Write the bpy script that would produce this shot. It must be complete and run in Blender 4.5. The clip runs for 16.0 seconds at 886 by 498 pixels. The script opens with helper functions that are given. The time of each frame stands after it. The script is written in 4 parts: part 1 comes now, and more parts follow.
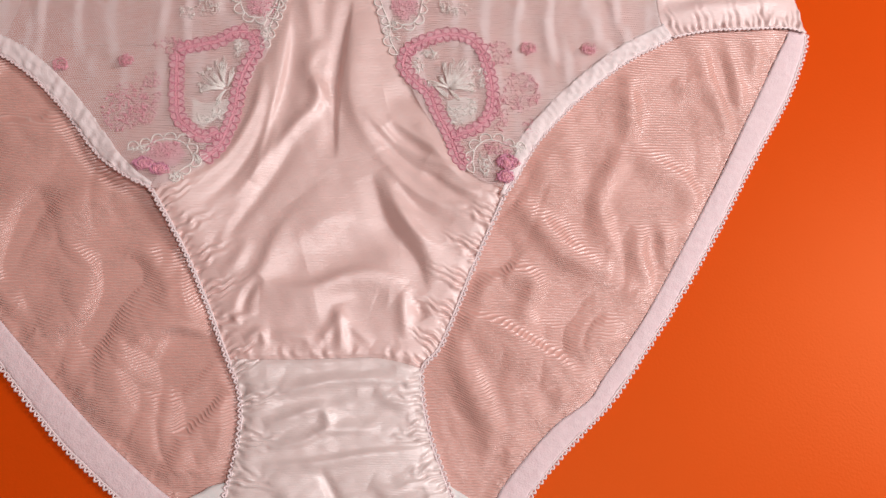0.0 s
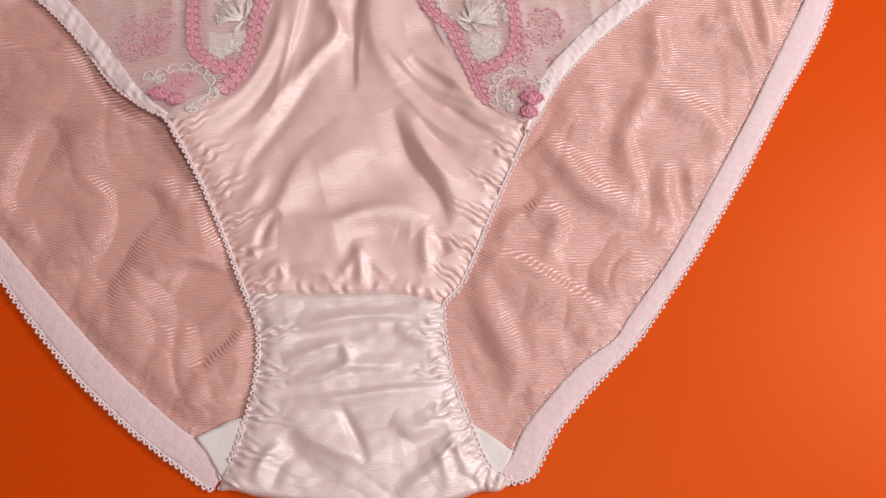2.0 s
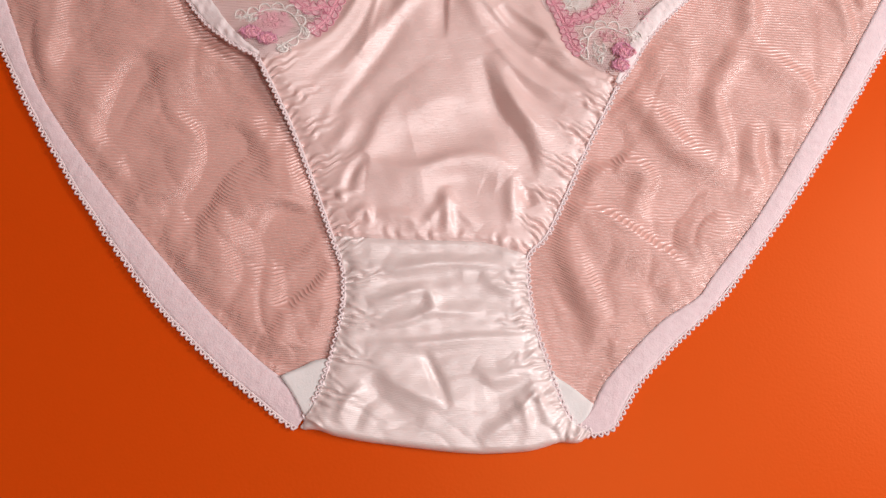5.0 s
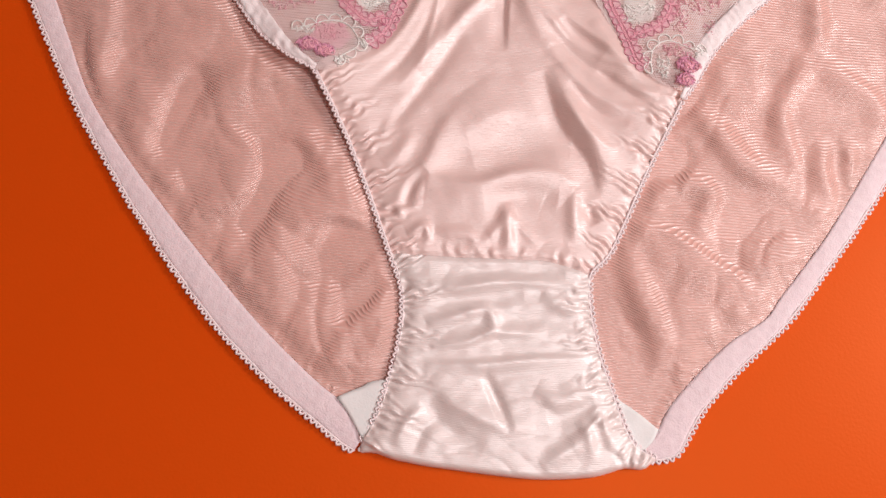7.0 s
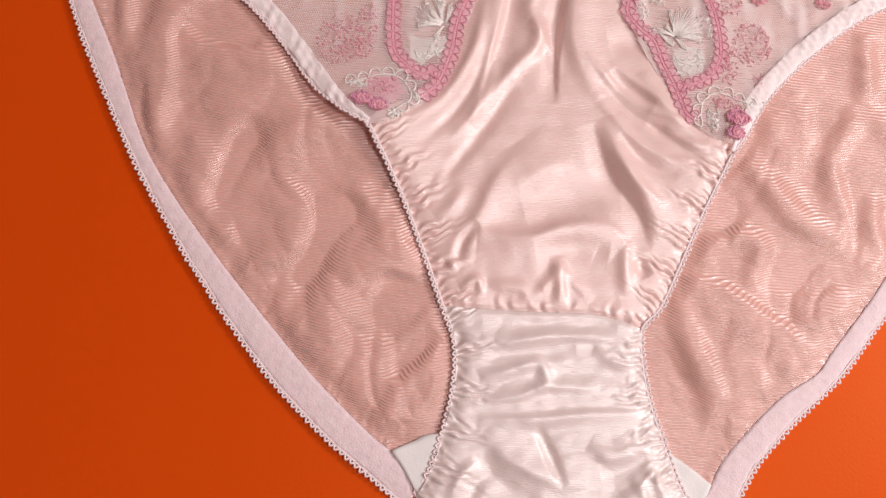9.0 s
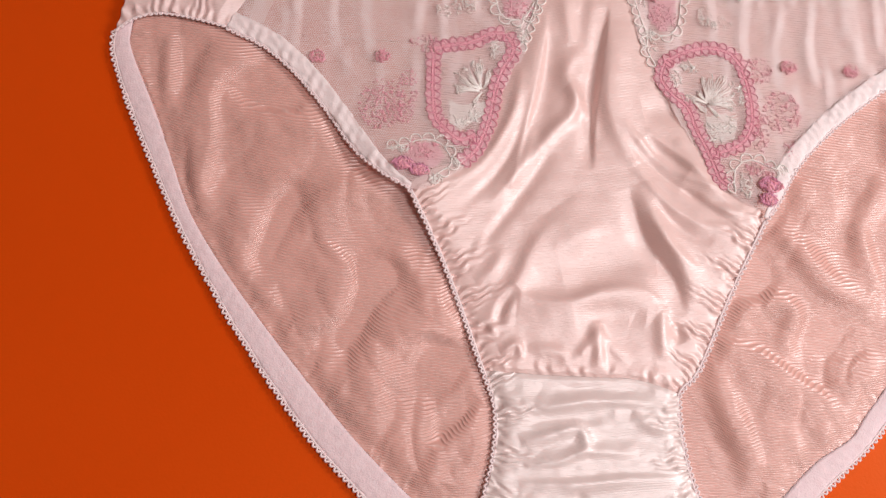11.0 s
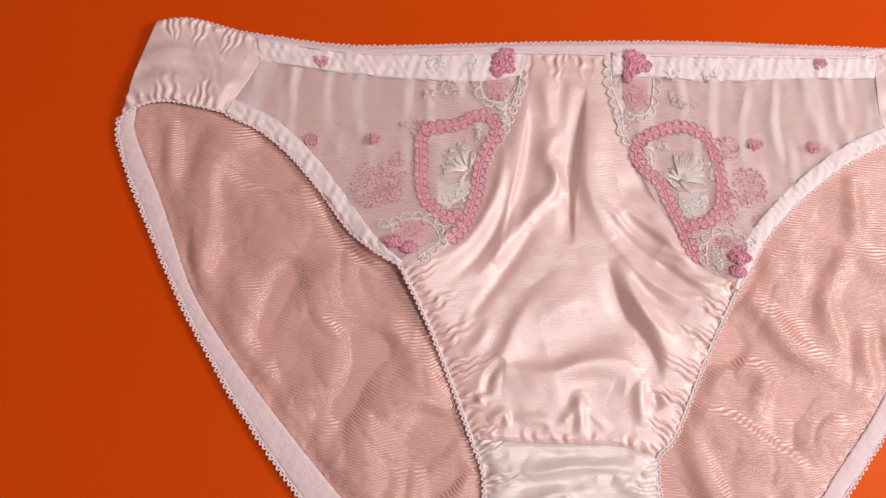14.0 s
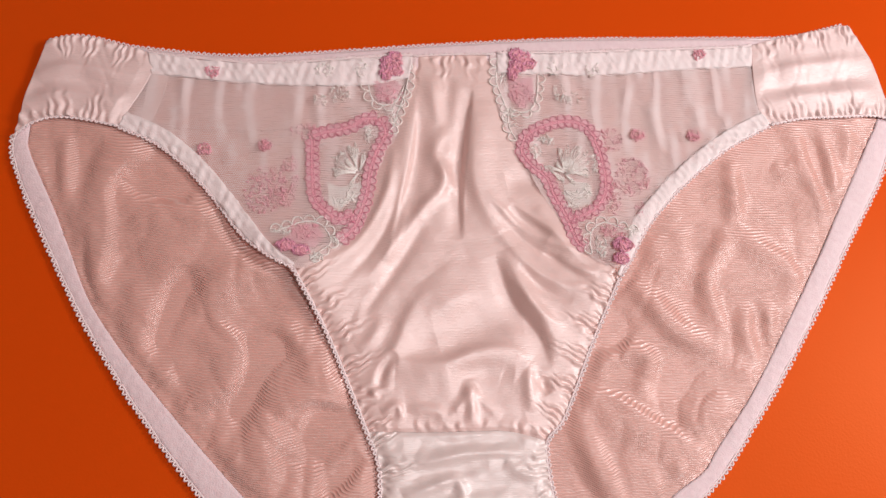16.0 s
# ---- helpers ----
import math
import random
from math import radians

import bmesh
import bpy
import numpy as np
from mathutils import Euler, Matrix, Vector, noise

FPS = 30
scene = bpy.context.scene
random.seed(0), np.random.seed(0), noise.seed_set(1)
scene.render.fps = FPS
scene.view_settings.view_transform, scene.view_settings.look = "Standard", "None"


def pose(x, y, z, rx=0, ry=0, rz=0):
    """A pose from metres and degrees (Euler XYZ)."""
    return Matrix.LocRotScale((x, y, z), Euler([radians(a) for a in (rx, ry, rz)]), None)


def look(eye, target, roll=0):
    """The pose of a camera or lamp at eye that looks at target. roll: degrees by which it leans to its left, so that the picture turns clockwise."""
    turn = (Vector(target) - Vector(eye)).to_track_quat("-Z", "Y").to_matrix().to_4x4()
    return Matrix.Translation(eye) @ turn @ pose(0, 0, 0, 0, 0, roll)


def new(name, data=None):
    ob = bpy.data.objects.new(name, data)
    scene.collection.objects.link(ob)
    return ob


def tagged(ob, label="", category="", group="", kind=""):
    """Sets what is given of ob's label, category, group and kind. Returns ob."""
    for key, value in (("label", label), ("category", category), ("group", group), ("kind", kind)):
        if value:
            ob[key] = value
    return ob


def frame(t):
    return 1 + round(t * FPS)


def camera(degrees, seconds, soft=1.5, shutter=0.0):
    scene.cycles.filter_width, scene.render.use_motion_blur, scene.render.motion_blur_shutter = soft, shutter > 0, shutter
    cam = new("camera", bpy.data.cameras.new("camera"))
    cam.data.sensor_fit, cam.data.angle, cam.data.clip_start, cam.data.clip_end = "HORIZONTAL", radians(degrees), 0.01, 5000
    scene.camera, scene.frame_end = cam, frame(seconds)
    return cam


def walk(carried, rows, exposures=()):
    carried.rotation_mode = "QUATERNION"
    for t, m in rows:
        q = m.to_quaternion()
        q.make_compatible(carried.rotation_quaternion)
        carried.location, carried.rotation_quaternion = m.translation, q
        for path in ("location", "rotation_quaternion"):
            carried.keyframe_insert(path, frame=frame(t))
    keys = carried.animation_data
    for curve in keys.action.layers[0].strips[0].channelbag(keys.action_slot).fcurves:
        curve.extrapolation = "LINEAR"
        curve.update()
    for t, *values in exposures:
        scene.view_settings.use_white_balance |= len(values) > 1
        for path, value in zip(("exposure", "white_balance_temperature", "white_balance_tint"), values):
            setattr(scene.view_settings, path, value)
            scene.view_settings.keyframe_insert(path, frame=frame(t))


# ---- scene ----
cam = camera(54.0, 16.0)
PATH = [
    (0, 0.0051, -0.0874, 0.3249, 14.42, -5.02, 0.73),
    (0.5, 0.0061, -0.0915, 0.3235, 14.43, -5.36, 0.83),
    (1, 0.0050, -0.0974, 0.3188, 14.51, -5.30, 0.77),
    (1.5, 0.0025, -0.0995, 0.3147, 13.93, -5.11, 0.83),
    (2, -0.0011, -0.1058, 0.3118, 13.82, -5.00, 1.11),
    (2.5, -0.0066, -0.1089, 0.3096, 12.96, -5.26, 1.49),
    (3, -0.0107, -0.1134, 0.3097, 12.47, -5.08, 2.03),
    (3.5, -0.0117, -0.1153, 0.3109, 12.20, -5.00, 2.54),
    (4, -0.0162, -0.1172, 0.3130, 12.01, -4.78, 2.94),
    (6.5, -0.0386, -0.1103, 0.2950, 11.75, -4.22, 4.23),
    (7, -0.0430, -0.1100, 0.2983, 12.11, -3.96, 4.31),
    (7.5, -0.0478, -0.1074, 0.2987, 12.20, -3.89, 4.49),
    (8, -0.0512, -0.1055, 0.2986, 12.54, -3.67, 4.62),
    (8.5, -0.0550, -0.1009, 0.3009, 12.50, -3.27, 4.68),
    (9, -0.0580, -0.0969, 0.3028, 12.76, -3.13, 4.70),
    (11.5, -0.0819, -0.0810, 0.3137, 14.76, -4.35, 4.98),
    (12, -0.0835, -0.0766, 0.3200, 15.29, -4.53, 5.04),
    (12.5, -0.0853, -0.0753, 0.3255, 15.71, -4.51, 4.88),
    (13, -0.0859, -0.0758, 0.3282, 16.40, -4.41, 4.80),
    (13.5, -0.0825, -0.0764, 0.3303, 16.58, -4.43, 4.57),
    (14, -0.0813, -0.0722, 0.3316, 16.04, -4.62, 4.11),
    (14.5, -0.0720, -0.0629, 0.3278, 16.14, -4.95, 3.69),
    (15, -0.0601, -0.0619, 0.3326, 16.23, -5.04, 2.86),
    (15.5, -0.0523, -0.0654, 0.3406, 16.21, -5.19, 1.90),
    (16, -0.0482, -0.0722, 0.3462, 15.89, -5.41, 1.17),
]
EXPOSURES = [(0.0, -0.12), (4.0, -0.06), (7.0, 0.08), (12.0, 0.08), (16.0, -0.04)]
walk(cam, [(t, pose(x, y, z, rx, ry, rz)) for t, x, y, z, rx, ry, rz in PATH], EXPOSURES)

# ---- light: a lamp low on the right of the table, another overhead, an unseen plain room added round them ----
world = bpy.data.worlds.new("world")
scene.world = world
world.use_nodes = True
world.node_tree.nodes["Background"].inputs[0].default_value = (1.0, 0.93, 0.86, 1)
world.node_tree.nodes["Background"].inputs[1].default_value = 0.35


def bulb(name, eye, radius, watts, colour):
    data = bpy.data.lights.new(name, "POINT")
    data.shadow_soft_size, data.energy, data.color = radius, watts, colour
    ob = new(name, data)
    ob.location = eye
    return ob


def area_lamp(name, eye, target, size, watts, colour):
    data = bpy.data.lights.new(name, "AREA")
    data.shape, data.size, data.energy, data.color = "DISK", size, watts, colour
    ob = new(name, data)
    ob.matrix_world = look(eye, target)
    return ob


bulb("table_lamp_light", (0.60, 0.06, 0.52), 0.14, 14.6, (1.0, 0.96, 0.955))
area_lamp("ceiling_light", (0.50, -0.28, 1.72), (0.05, 0.0, 0.0), 0.4, 9.4, (1.0, 0.985, 0.99))

MM = 0.001
rng = np.random.default_rng(7)


# ---- materials ----
def material(name):
    mat = bpy.data.materials.new(name)
    mat.use_nodes = True
    tree = mat.node_tree
    return mat, tree, tree.nodes["Principled BSDF"]


def node(tree, kind, inputs=(), uv_map="", operation="", bands_direction="", data_type="", direction_type=""):
    n = tree.nodes.new(kind)
    if direction_type:
        n.direction_type = direction_type
    if uv_map:
        n.uv_map = uv_map
    if operation:
        n.operation = operation
    if bands_direction:
        n.bands_direction = bands_direction
    if data_type:
        n.data_type = data_type
    for key, value in inputs:
        if isinstance(value, bpy.types.NodeSocket):
            tree.links.new(value, n.inputs[key])
        else:
            n.inputs[key].default_value = value
    return n


def mottled(tree, vector, a, b, scale, detail=4.0):
    """Two colours mixed by noise."""
    grain = node(tree, "ShaderNodeTexNoise", [("Vector", vector), ("Scale", scale), ("Detail", detail)])
    mix = node(tree, "ShaderNodeMix", [("Factor", grain.outputs["Fac"]), ("A", (*a, 1)), ("B", (*b, 1))], data_type="RGBA")
    for s in mix.inputs:
        if s.type == "RGBA" and s.name == "A":
            s.default_value = (*a, 1)
        if s.type == "RGBA" and s.name == "B":
            s.default_value = (*b, 1)
    return next(s for s in mix.outputs if s.type == "RGBA")


def satin(name, a, b, rough, rib, rib_depth, lustre, grain_depth, thread=None):
    """Glossy knitted satin: fine ribs that follow the cloth, silky gloss across the threads."""
    mat, tree, bsdf = material(name)
    uv = node(tree, "ShaderNodeUVMap", uv_map="cloth").outputs["UV"]
    squash = node(tree, "ShaderNodeMapping", [("Vector", uv), ("Scale", (0.3, 1.0, 1.0))]).outputs["Vector"]
    colour = mottled(tree, uv, a, b, 28.0)
    fine = node(tree, "ShaderNodeTexNoise", [("Vector", squash), ("Scale", 1300.0), ("Detail", 3.0)])
    ribs = node(tree, "ShaderNodeTexWave", [("Vector", uv), ("Scale", rib), ("Distortion", 0.9), ("Detail", 2.0), ("Detail Scale", 0.6)], bands_direction="Y")
    patch = node(tree, "ShaderNodeTexNoise", [("Vector", uv), ("Scale", 45.0), ("Detail", 2.0)])
    if thread:
        lines = node(tree, "ShaderNodeMath", [(0, ribs.outputs["Fac"]), (1, 5.0)], operation="POWER")
        share = node(tree, "ShaderNodeMath", [(0, lines.outputs[0]), (1, 0.5)], operation="MULTIPLY")
        blend = node(tree, "ShaderNodeMix", [("Factor", share.outputs[0])], data_type="RGBA")
        tree.links.new(colour, next(x for x in blend.inputs if x.type == "RGBA" and x.name == "A"))
        next(x for x in blend.inputs if x.type == "RGBA" and x.name == "B").default_value = (*thread, 1)
        colour = next(x for x in blend.outputs if x.type == "RGBA")
    tree.links.new(colour, bsdf.inputs["Base Color"])
    crest = node(tree, "ShaderNodeMath", [(0, ribs.outputs["Fac"]), (1, 1.6)], operation="POWER")
    height = node(tree, "ShaderNodeMath", [(0, crest.outputs[0]), (1, patch.outputs["Fac"])], operation="MULTIPLY")
    one = node(tree, "ShaderNodeBump", [("Strength", 1.0), ("Distance", rib_depth), ("Height", height.outputs[0])])
    two = node(tree, "ShaderNodeBump", [("Strength", 1.0), ("Distance", grain_depth), ("Height", fine.outputs["Fac"]), ("Normal", one.outputs["Normal"])])
    tree.links.new(two.outputs["Normal"], bsdf.inputs["Normal"])
    tangent = node(tree, "ShaderNodeTangent", direction_type="UV_MAP", uv_map="cloth")
    tree.links.new(tangent.outputs[0], bsdf.inputs["Tangent"])
    bsdf.inputs["Roughness"].default_value = rough
    bsdf.inputs["Anisotropic"].default_value = 0.5 if thread else 0.2
    bsdf.inputs["Anisotropic Rotation"].default_value = 0.25
    bsdf.inputs["IOR"].default_value = lustre
    bsdf.inputs["Specular Tint"].default_value = (1.0, 0.97, 0.98, 1)
    bsdf.inputs["Sheen Weight"].default_value = 0.9 if thread else 0.4
    bsdf.inputs["Sheen Roughness"].default_value = 0.3
    bsdf.inputs["Sheen Tint"].default_value = (1.0, 0.92, 0.91, 1)
    return mat


def woven(name, a, b, scale, bump, rough=0.75, sheen=0.3, specular=0.3):
    """Matt knitted elastic, thread or lining."""
    mat, tree, bsdf = material(name)
    at = node(tree, "ShaderNodeTexCoord").outputs["Object"]
    tree.links.new(mottled(tree, at, a, b, scale), bsdf.inputs["Base Color"])
    fine = node(tree, "ShaderNodeTexNoise", [("Vector", at), ("Scale", 1500.0), ("Detail", 3.0)])
    broad = node(tree, "ShaderNodeTexNoise", [("Vector", at), ("Scale", 320.0), ("Detail", 2.0)])
    total = node(tree, "ShaderNodeMath", [(0, fine.outputs["Fac"]), (1, broad.outputs["Fac"])], operation="ADD")
    relief = node(tree, "ShaderNodeBump", [("Strength", 0.8), ("Distance", bump), ("Height", total.outputs[0])])
    tree.links.new(relief.outputs["Normal"], bsdf.inputs["Normal"])
    bsdf.inputs["Roughness"].default_value = rough
    bsdf.inputs["Sheen Weight"].default_value = sheen
    bsdf.inputs["Specular IOR Level"].default_value = specular
    return mat


def orange_sheet():
    mat, tree, bsdf = material("orange_sheet")
    at = node(tree, "ShaderNodeTexCoord").outputs["Object"]
    tree.links.new(mottled(tree, at, (0.69, 0.070, 0.003), (0.74, 0.082, 0.004), 9.0), bsdf.inputs["Base Color"])
    grain = node(tree, "ShaderNodeTexNoise", [("Vector", at), ("Scale", 900.0), ("Detail", 3.0)])
    relief = node(tree, "ShaderNodeBump", [("Strength", 0.5), ("Distance", 0.00012), ("Height", grain.outputs["Fac"])])
    tree.links.new(relief.outputs["Normal"], bsdf.inputs["Normal"])
    bsdf.inputs["Roughness"].default_value = 0.4
    bsdf.inputs["Specular IOR Level"].default_value = 0.33
    bsdf.inputs["Specular Tint"].default_value = (1.0, 0.42, 0.12, 1)
    return mat


SATIN = satin("front_satin", (0.87, 0.62, 0.575), (0.91, 0.68, 0.635), 0.44, 480.0, 0.00006, 2.35, 0.00013)
SIDE_SATIN = satin("side_satin", (0.88, 0.66, 0.635), (0.92, 0.73, 0.70), 0.48, 480.0, 0.00006, 2.2, 0.00018)
GUSSET_SATIN = satin("gusset_satin", (0.87, 0.74, 0.71), (0.91, 0.80, 0.77), 0.44, 480.0, 0.00006, 2.35, 0.00013)
BACK = satin("back_satin", (0.80, 0.43, 0.365), (0.85, 0.49, 0.425), 0.35, 300.0, 0.00042, 1.95, 0.0001, (0.92, 0.68, 0.62))
ELASTIC = woven("pink_elastic", (0.83, 0.64, 0.68), (0.97, 0.82, 0.84), 420.0, 0.0003)
FRONT_ELASTIC = woven("pale_elastic", (0.94, 0.81, 0.81), (0.99, 0.91, 0.91), 200.0, 0.00025)
LINING = woven("white_lining", (0.90, 0.88, 0.87), (0.93, 0.92, 0.91), 150.0, 0.00015)
PICOT = woven("picot_thread", (0.93, 0.76, 0.77), (0.97, 0.86, 0.86), 500.0, 0.00003, 0.4, 0.2, 0.6)
NET = woven("net_thread", (0.97, 0.79, 0.78), (0.99, 0.87, 0.86), 60.0, 0.00001, 0.6)
PINK_NET = woven("pink_net_thread", (0.92, 0.50, 0.57), (0.95, 0.62, 0.67), 200.0, 0.00001, 0.5)
WHITE_THREAD = woven("white_thread", (0.98, 0.92, 0.88), (0.99, 0.96, 0.92), 400.0, 0.00003, 0.45, 0.2, 0.6)
PINK_THREAD = woven("pink_thread", (0.68, 0.17, 0.28), (0.84, 0.33, 0.44), 400.0, 0.00003, 0.4, 0.2, 0.6)
PALE_PINK_THREAD = woven("pale_pink_thread", (0.90, 0.38, 0.47), (0.94, 0.52, 0.59), 400.0, 0.00003, 0.4, 0.2, 0.6)
ROSE_THREAD = woven("rose_thread", (0.62, 0.16, 0.33), (0.92, 0.50, 0.62), 700.0, 0.00003, 0.4, 0.2, 0.6)
ORANGE = orange_sheet()
PLASTER = woven("plaster", (0.62, 0.58, 0.53), (0.68, 0.64, 0.59), 6.0, 0.0005, 0.9, 0.0)


# ---- curves and cloth, in millimetres ----
def smooth(points, n=60):
    """A Catmull-Rom curve through the points, n samples at even steps of its length."""
    p = np.array(points, float)
    q = np.vstack([2 * p[0] - p[1], p, 2 * p[-1] - p[-2]])
    out = []
    for i in range(len(p) - 1):
        a, b, c, d = q[i : i + 4]
        for t in np.linspace(0, 1, 16, endpoint=False):
            out.append(0.5 * (2 * b + (c - a) * t + (2 * a - 5 * b + 4 * c - d) * t**2 + (3 * b - a - 3 * c + d) * t**3))
    out = np.array(out + [p[-1]])
    far = np.r_[0, np.cumsum(np.linalg.norm(np.diff(out, axis=0), axis=1))]
    even = np.linspace(0, far[-1], n)
    return np.stack([np.interp(even, far, out[:, k]) for k in range(2)], 1)


def length(curve):
    return np.linalg.norm(np.diff(curve, axis=0), axis=1).sum()


def beside(curve, gap):
    """The curve moved to its left by gap."""
    way = np.gradient(curve, axis=0)
    way /= np.linalg.norm(way, axis=1)[:, None]
    return curve + gap * np.stack([-way[:, 1], way[:, 0]], 1)


def patch_between(top, bottom, left, right, nu, nv):
    """A grid of nu x nv places filling four curves (top and bottom run left to right, left and right run down)."""
    top, bottom, left, right = smooth(top, nu), smooth(bottom, nu), smooth(left, nv), smooth(right, nv)
    u, v = np.linspace(0, 1, nu)[None, :, None], np.linspace(0, 1, nv)[:, None, None]
    corners = (1 - u) * (1 - v) * top[0] + u * (1 - v) * top[-1] + (1 - u) * v * bottom[0] + u * v * bottom[-1]
    return (1 - v) * top[None] + v * bottom[None] + (1 - u) * left[:, None] + u * right[:, None] - corners


def near(xy, curve):
    """For each place: its distance from a sampled curve, the share of the length, and the side (+1 on the left)."""
    best = np.full(len(xy), 1e9)
    share, side = np.zeros(len(xy)), np.ones(len(xy))
    n = len(curve) - 1
    for i in range(n):
        a, d = curve[i], curve[i + 1] - curve[i]
        t = np.clip(((xy - a) @ d) / (d @ d), 0, 1)
        off = xy - a - t[:, None] * d
        r = np.hypot(off[:, 0], off[:, 1])
        m = r < best
        best[m], share[m] = r[m], ((i + t) / n)[m]
        side[m] = np.sign(d[0] * off[m, 1] - d[1] * off[m, 0])
    return best, share, side


def folds(xy, strokes):
    """Heights from folds: each is (points, height, width on the left, width on the right); a width less than the other makes that flank steep."""
    z = np.zeros(len(xy))
    for points, height, wl, wr in strokes:
        curve = smooth(points, 26)
        reach = 3 * max(wl, wr)
        m = np.all((xy > curve.min(0) - reach) & (xy < curve.max(0) + reach), axis=1)
        if not m.any():
            continue
        d, s, side = near(xy[m], curve)
        w = (wl + wr) / 2 + (wl - wr) / 2 * np.tanh(side * d / 1.5)
        taper = np.sin(np.pi * np.clip(s, 0, 1)) ** 0.75
        z[m] += height * taper * np.exp(-((d / w) ** 2))
    return z


def soften(z, grid, passes):
    """Evens out heights over a grid, so that folds run into one another."""
    z = z.reshape(grid.shape[:2])
    for _ in range(passes):
        z = np.pad(z, 1, mode="edge")
        z = (z[:-2, 1:-1] + z[2:, 1:-1] + z[1:-1, :-2] + z[1:-1, 2:] + 2 * z[1:-1, 1:-1]) / 6
    return z.ravel()


def billows(xy, size, seed):
    """Rounded swells parted by meandering sharp creases, 0 to 1."""
    bent = xy + 0.35 * size * np.stack([ripple(xy, size * 1.7, seed + 1), ripple(xy, size * 1.7, seed + 2)], 1)
    return np.clip(np.abs(ripple(bent, size, seed)) * 1.6, 0, 1) ** 0.8


def gathers(xy, curve, pitch, depth, reach, seed):
    """Short puckers square to an elastic edge, uneven in spacing and length."""
    curve = smooth(curve, 70)
    d, s, _ = near(xy, curve)
    r = np.random.default_rng(seed)
    along = s * length(curve)
    bend = sum(a * np.sin(along * f + p) for a, f, p in zip(r.uniform(0.6, 1.4, 5), r.uniform(0.05, 0.5, 5), r.uniform(0, 6, 5)))
    uneven = 0.65 + 0.35 * np.sin(along * 0.31 + r.uniform(0, 6)) * np.sin(along * 0.83 + 1)
    ends = reach * (0.7 + 0.45 * np.sin(along * 0.47 + r.uniform(0, 6)))
    zigzag = 0.9 * np.sin(d * 0.8 + 0.7 * bend) + 0.2 * d
    uneven *= 1 + 0.45 * np.sin(d * 1.05 + 1.7 * bend)
    return depth * uneven * np.sin(along * 2 * math.pi / pitch + bend + zigzag) * np.exp(-((d / ends) ** 2)) * (0.45 + 0.55 * np.clip(d / 2, 0, 1))


def ripple(xy, size, seed):
    """Soft unevenness of cloth, about 0 and within 1."""
    r = np.random.default_rng(seed)
    z = np.zeros(len(xy))
    for k in range(10):
        a, f = r.uniform(0, 2 * math.pi), 2 * math.pi / size * r.uniform(0.5, 1.6)
        z += np.sin((xy[:, 0] * math.cos(a) + xy[:, 1] * math.sin(a)) * f + r.uniform(0, 6)) / 10
    return z * 2


def mesh_object(name, verts, faces, mat, parent=None, label="", flat=False):
    me = bpy.data.meshes.new(name)
    me.from_pydata(np.asarray(verts) * MM, [], faces)
    me.materials.append(mat)
    if not flat:
        me.polygons.foreach_set("use_smooth", [True] * len(me.polygons))
    ob = new(name, me)
    ob.parent = parent
    return tagged(ob, label)


def cloth(name, grid, z, mat, parent, label="", thick=0.4, drape=0.0):
    """A cloth sheet over a grid of places with heights z; its weave runs level and is dragged along by the folds."""
    nv, nu = grid.shape[:2]
    xy = grid.reshape(-1, 2)
    verts = np.column_stack([xy, z])
    i = np.arange(nv * nu).reshape(nv, nu)
    faces = np.stack([i[1:, :-1], i[1:, 1:], i[:-1, 1:], i[:-1, :-1]], -1).reshape(-1, 4)
    along, over = grid[-1, nu // 2] - grid[0, nu // 2], grid[nv // 2, -1] - grid[nv // 2, 0]
    if over[0] * along[1] - over[1] * along[0] > 0:
        faces = faces[:, ::-1]
    ob = mesh_object(name, verts, faces.tolist(), mat, parent, label)
    uv = np.column_stack([xy[:, 0], xy[:, 1] + drape * z]) * MM
    layer = ob.data.uv_layers.new(name="cloth")
    layer.data.foreach_set("uv", uv[faces.ravel()].astype(np.float32).ravel())
    solid = ob.modifiers.new("thickness", "SOLIDIFY")
    solid.thickness, solid.offset = thick * MM, -1
    return ob


def tubes(lines, radius, sides=5):
    """Vertices and faces of threads along lines of 3D places; radius: one or one a line."""
    verts, faces = [], []
    ring = [(math.cos(2 * math.pi * k / sides), math.sin(2 * math.pi * k / sides)) for k in range(sides)]
    for n, line in enumerate(lines):
        line = np.asarray(line, float)
        r = radius[n] if isinstance(radius, (list, tuple, np.ndarray)) else radius
        way = np.gradient(line, axis=0)
        way /= np.linalg.norm(way, axis=1)[:, None] + 1e-9
        across = np.stack([-way[:, 1], way[:, 0], 0 * way[:, 0]], 1)
        across /= np.linalg.norm(across, axis=1)[:, None] + 1e-9
        up = np.cross(way, across)
        base = len(verts)
        for j in range(len(line)):
            end = 0.45 if j in (0, len(line) - 1) else 1.0
            for c, s in ring:
                verts.append(line[j] + r * end * (c * across[j] + s * up[j]))
        for j in range(len(line) - 1):
            for k in range(sides):
                a, b = base + j * sides + k, base + j * sides + (k + 1) % sides
                faces.append((a, b, b + sides, a + sides))
        faces.append(tuple(base + k for k in range(sides))[::-1])
        faces.append(tuple(base + (len(line) - 1) * sides + k for k in range(sides)))
    return verts, faces


def front_z(xy):
    """How high the front of the garment lies over the table."""
    xy = np.atleast_2d(xy)
    hip = 5.5 * np.exp(-((xy[:, 0] + 80) ** 2 + (xy[:, 1] - 18) ** 2) / 700) + 4.5 * np.exp(-((xy[:, 0] - 56) ** 2 + (xy[:, 1] - 20) ** 2) / 600)
    return 3.6 - 1.0 * (np.abs(xy[:, 0] + 5) / 190) ** 2 + hip


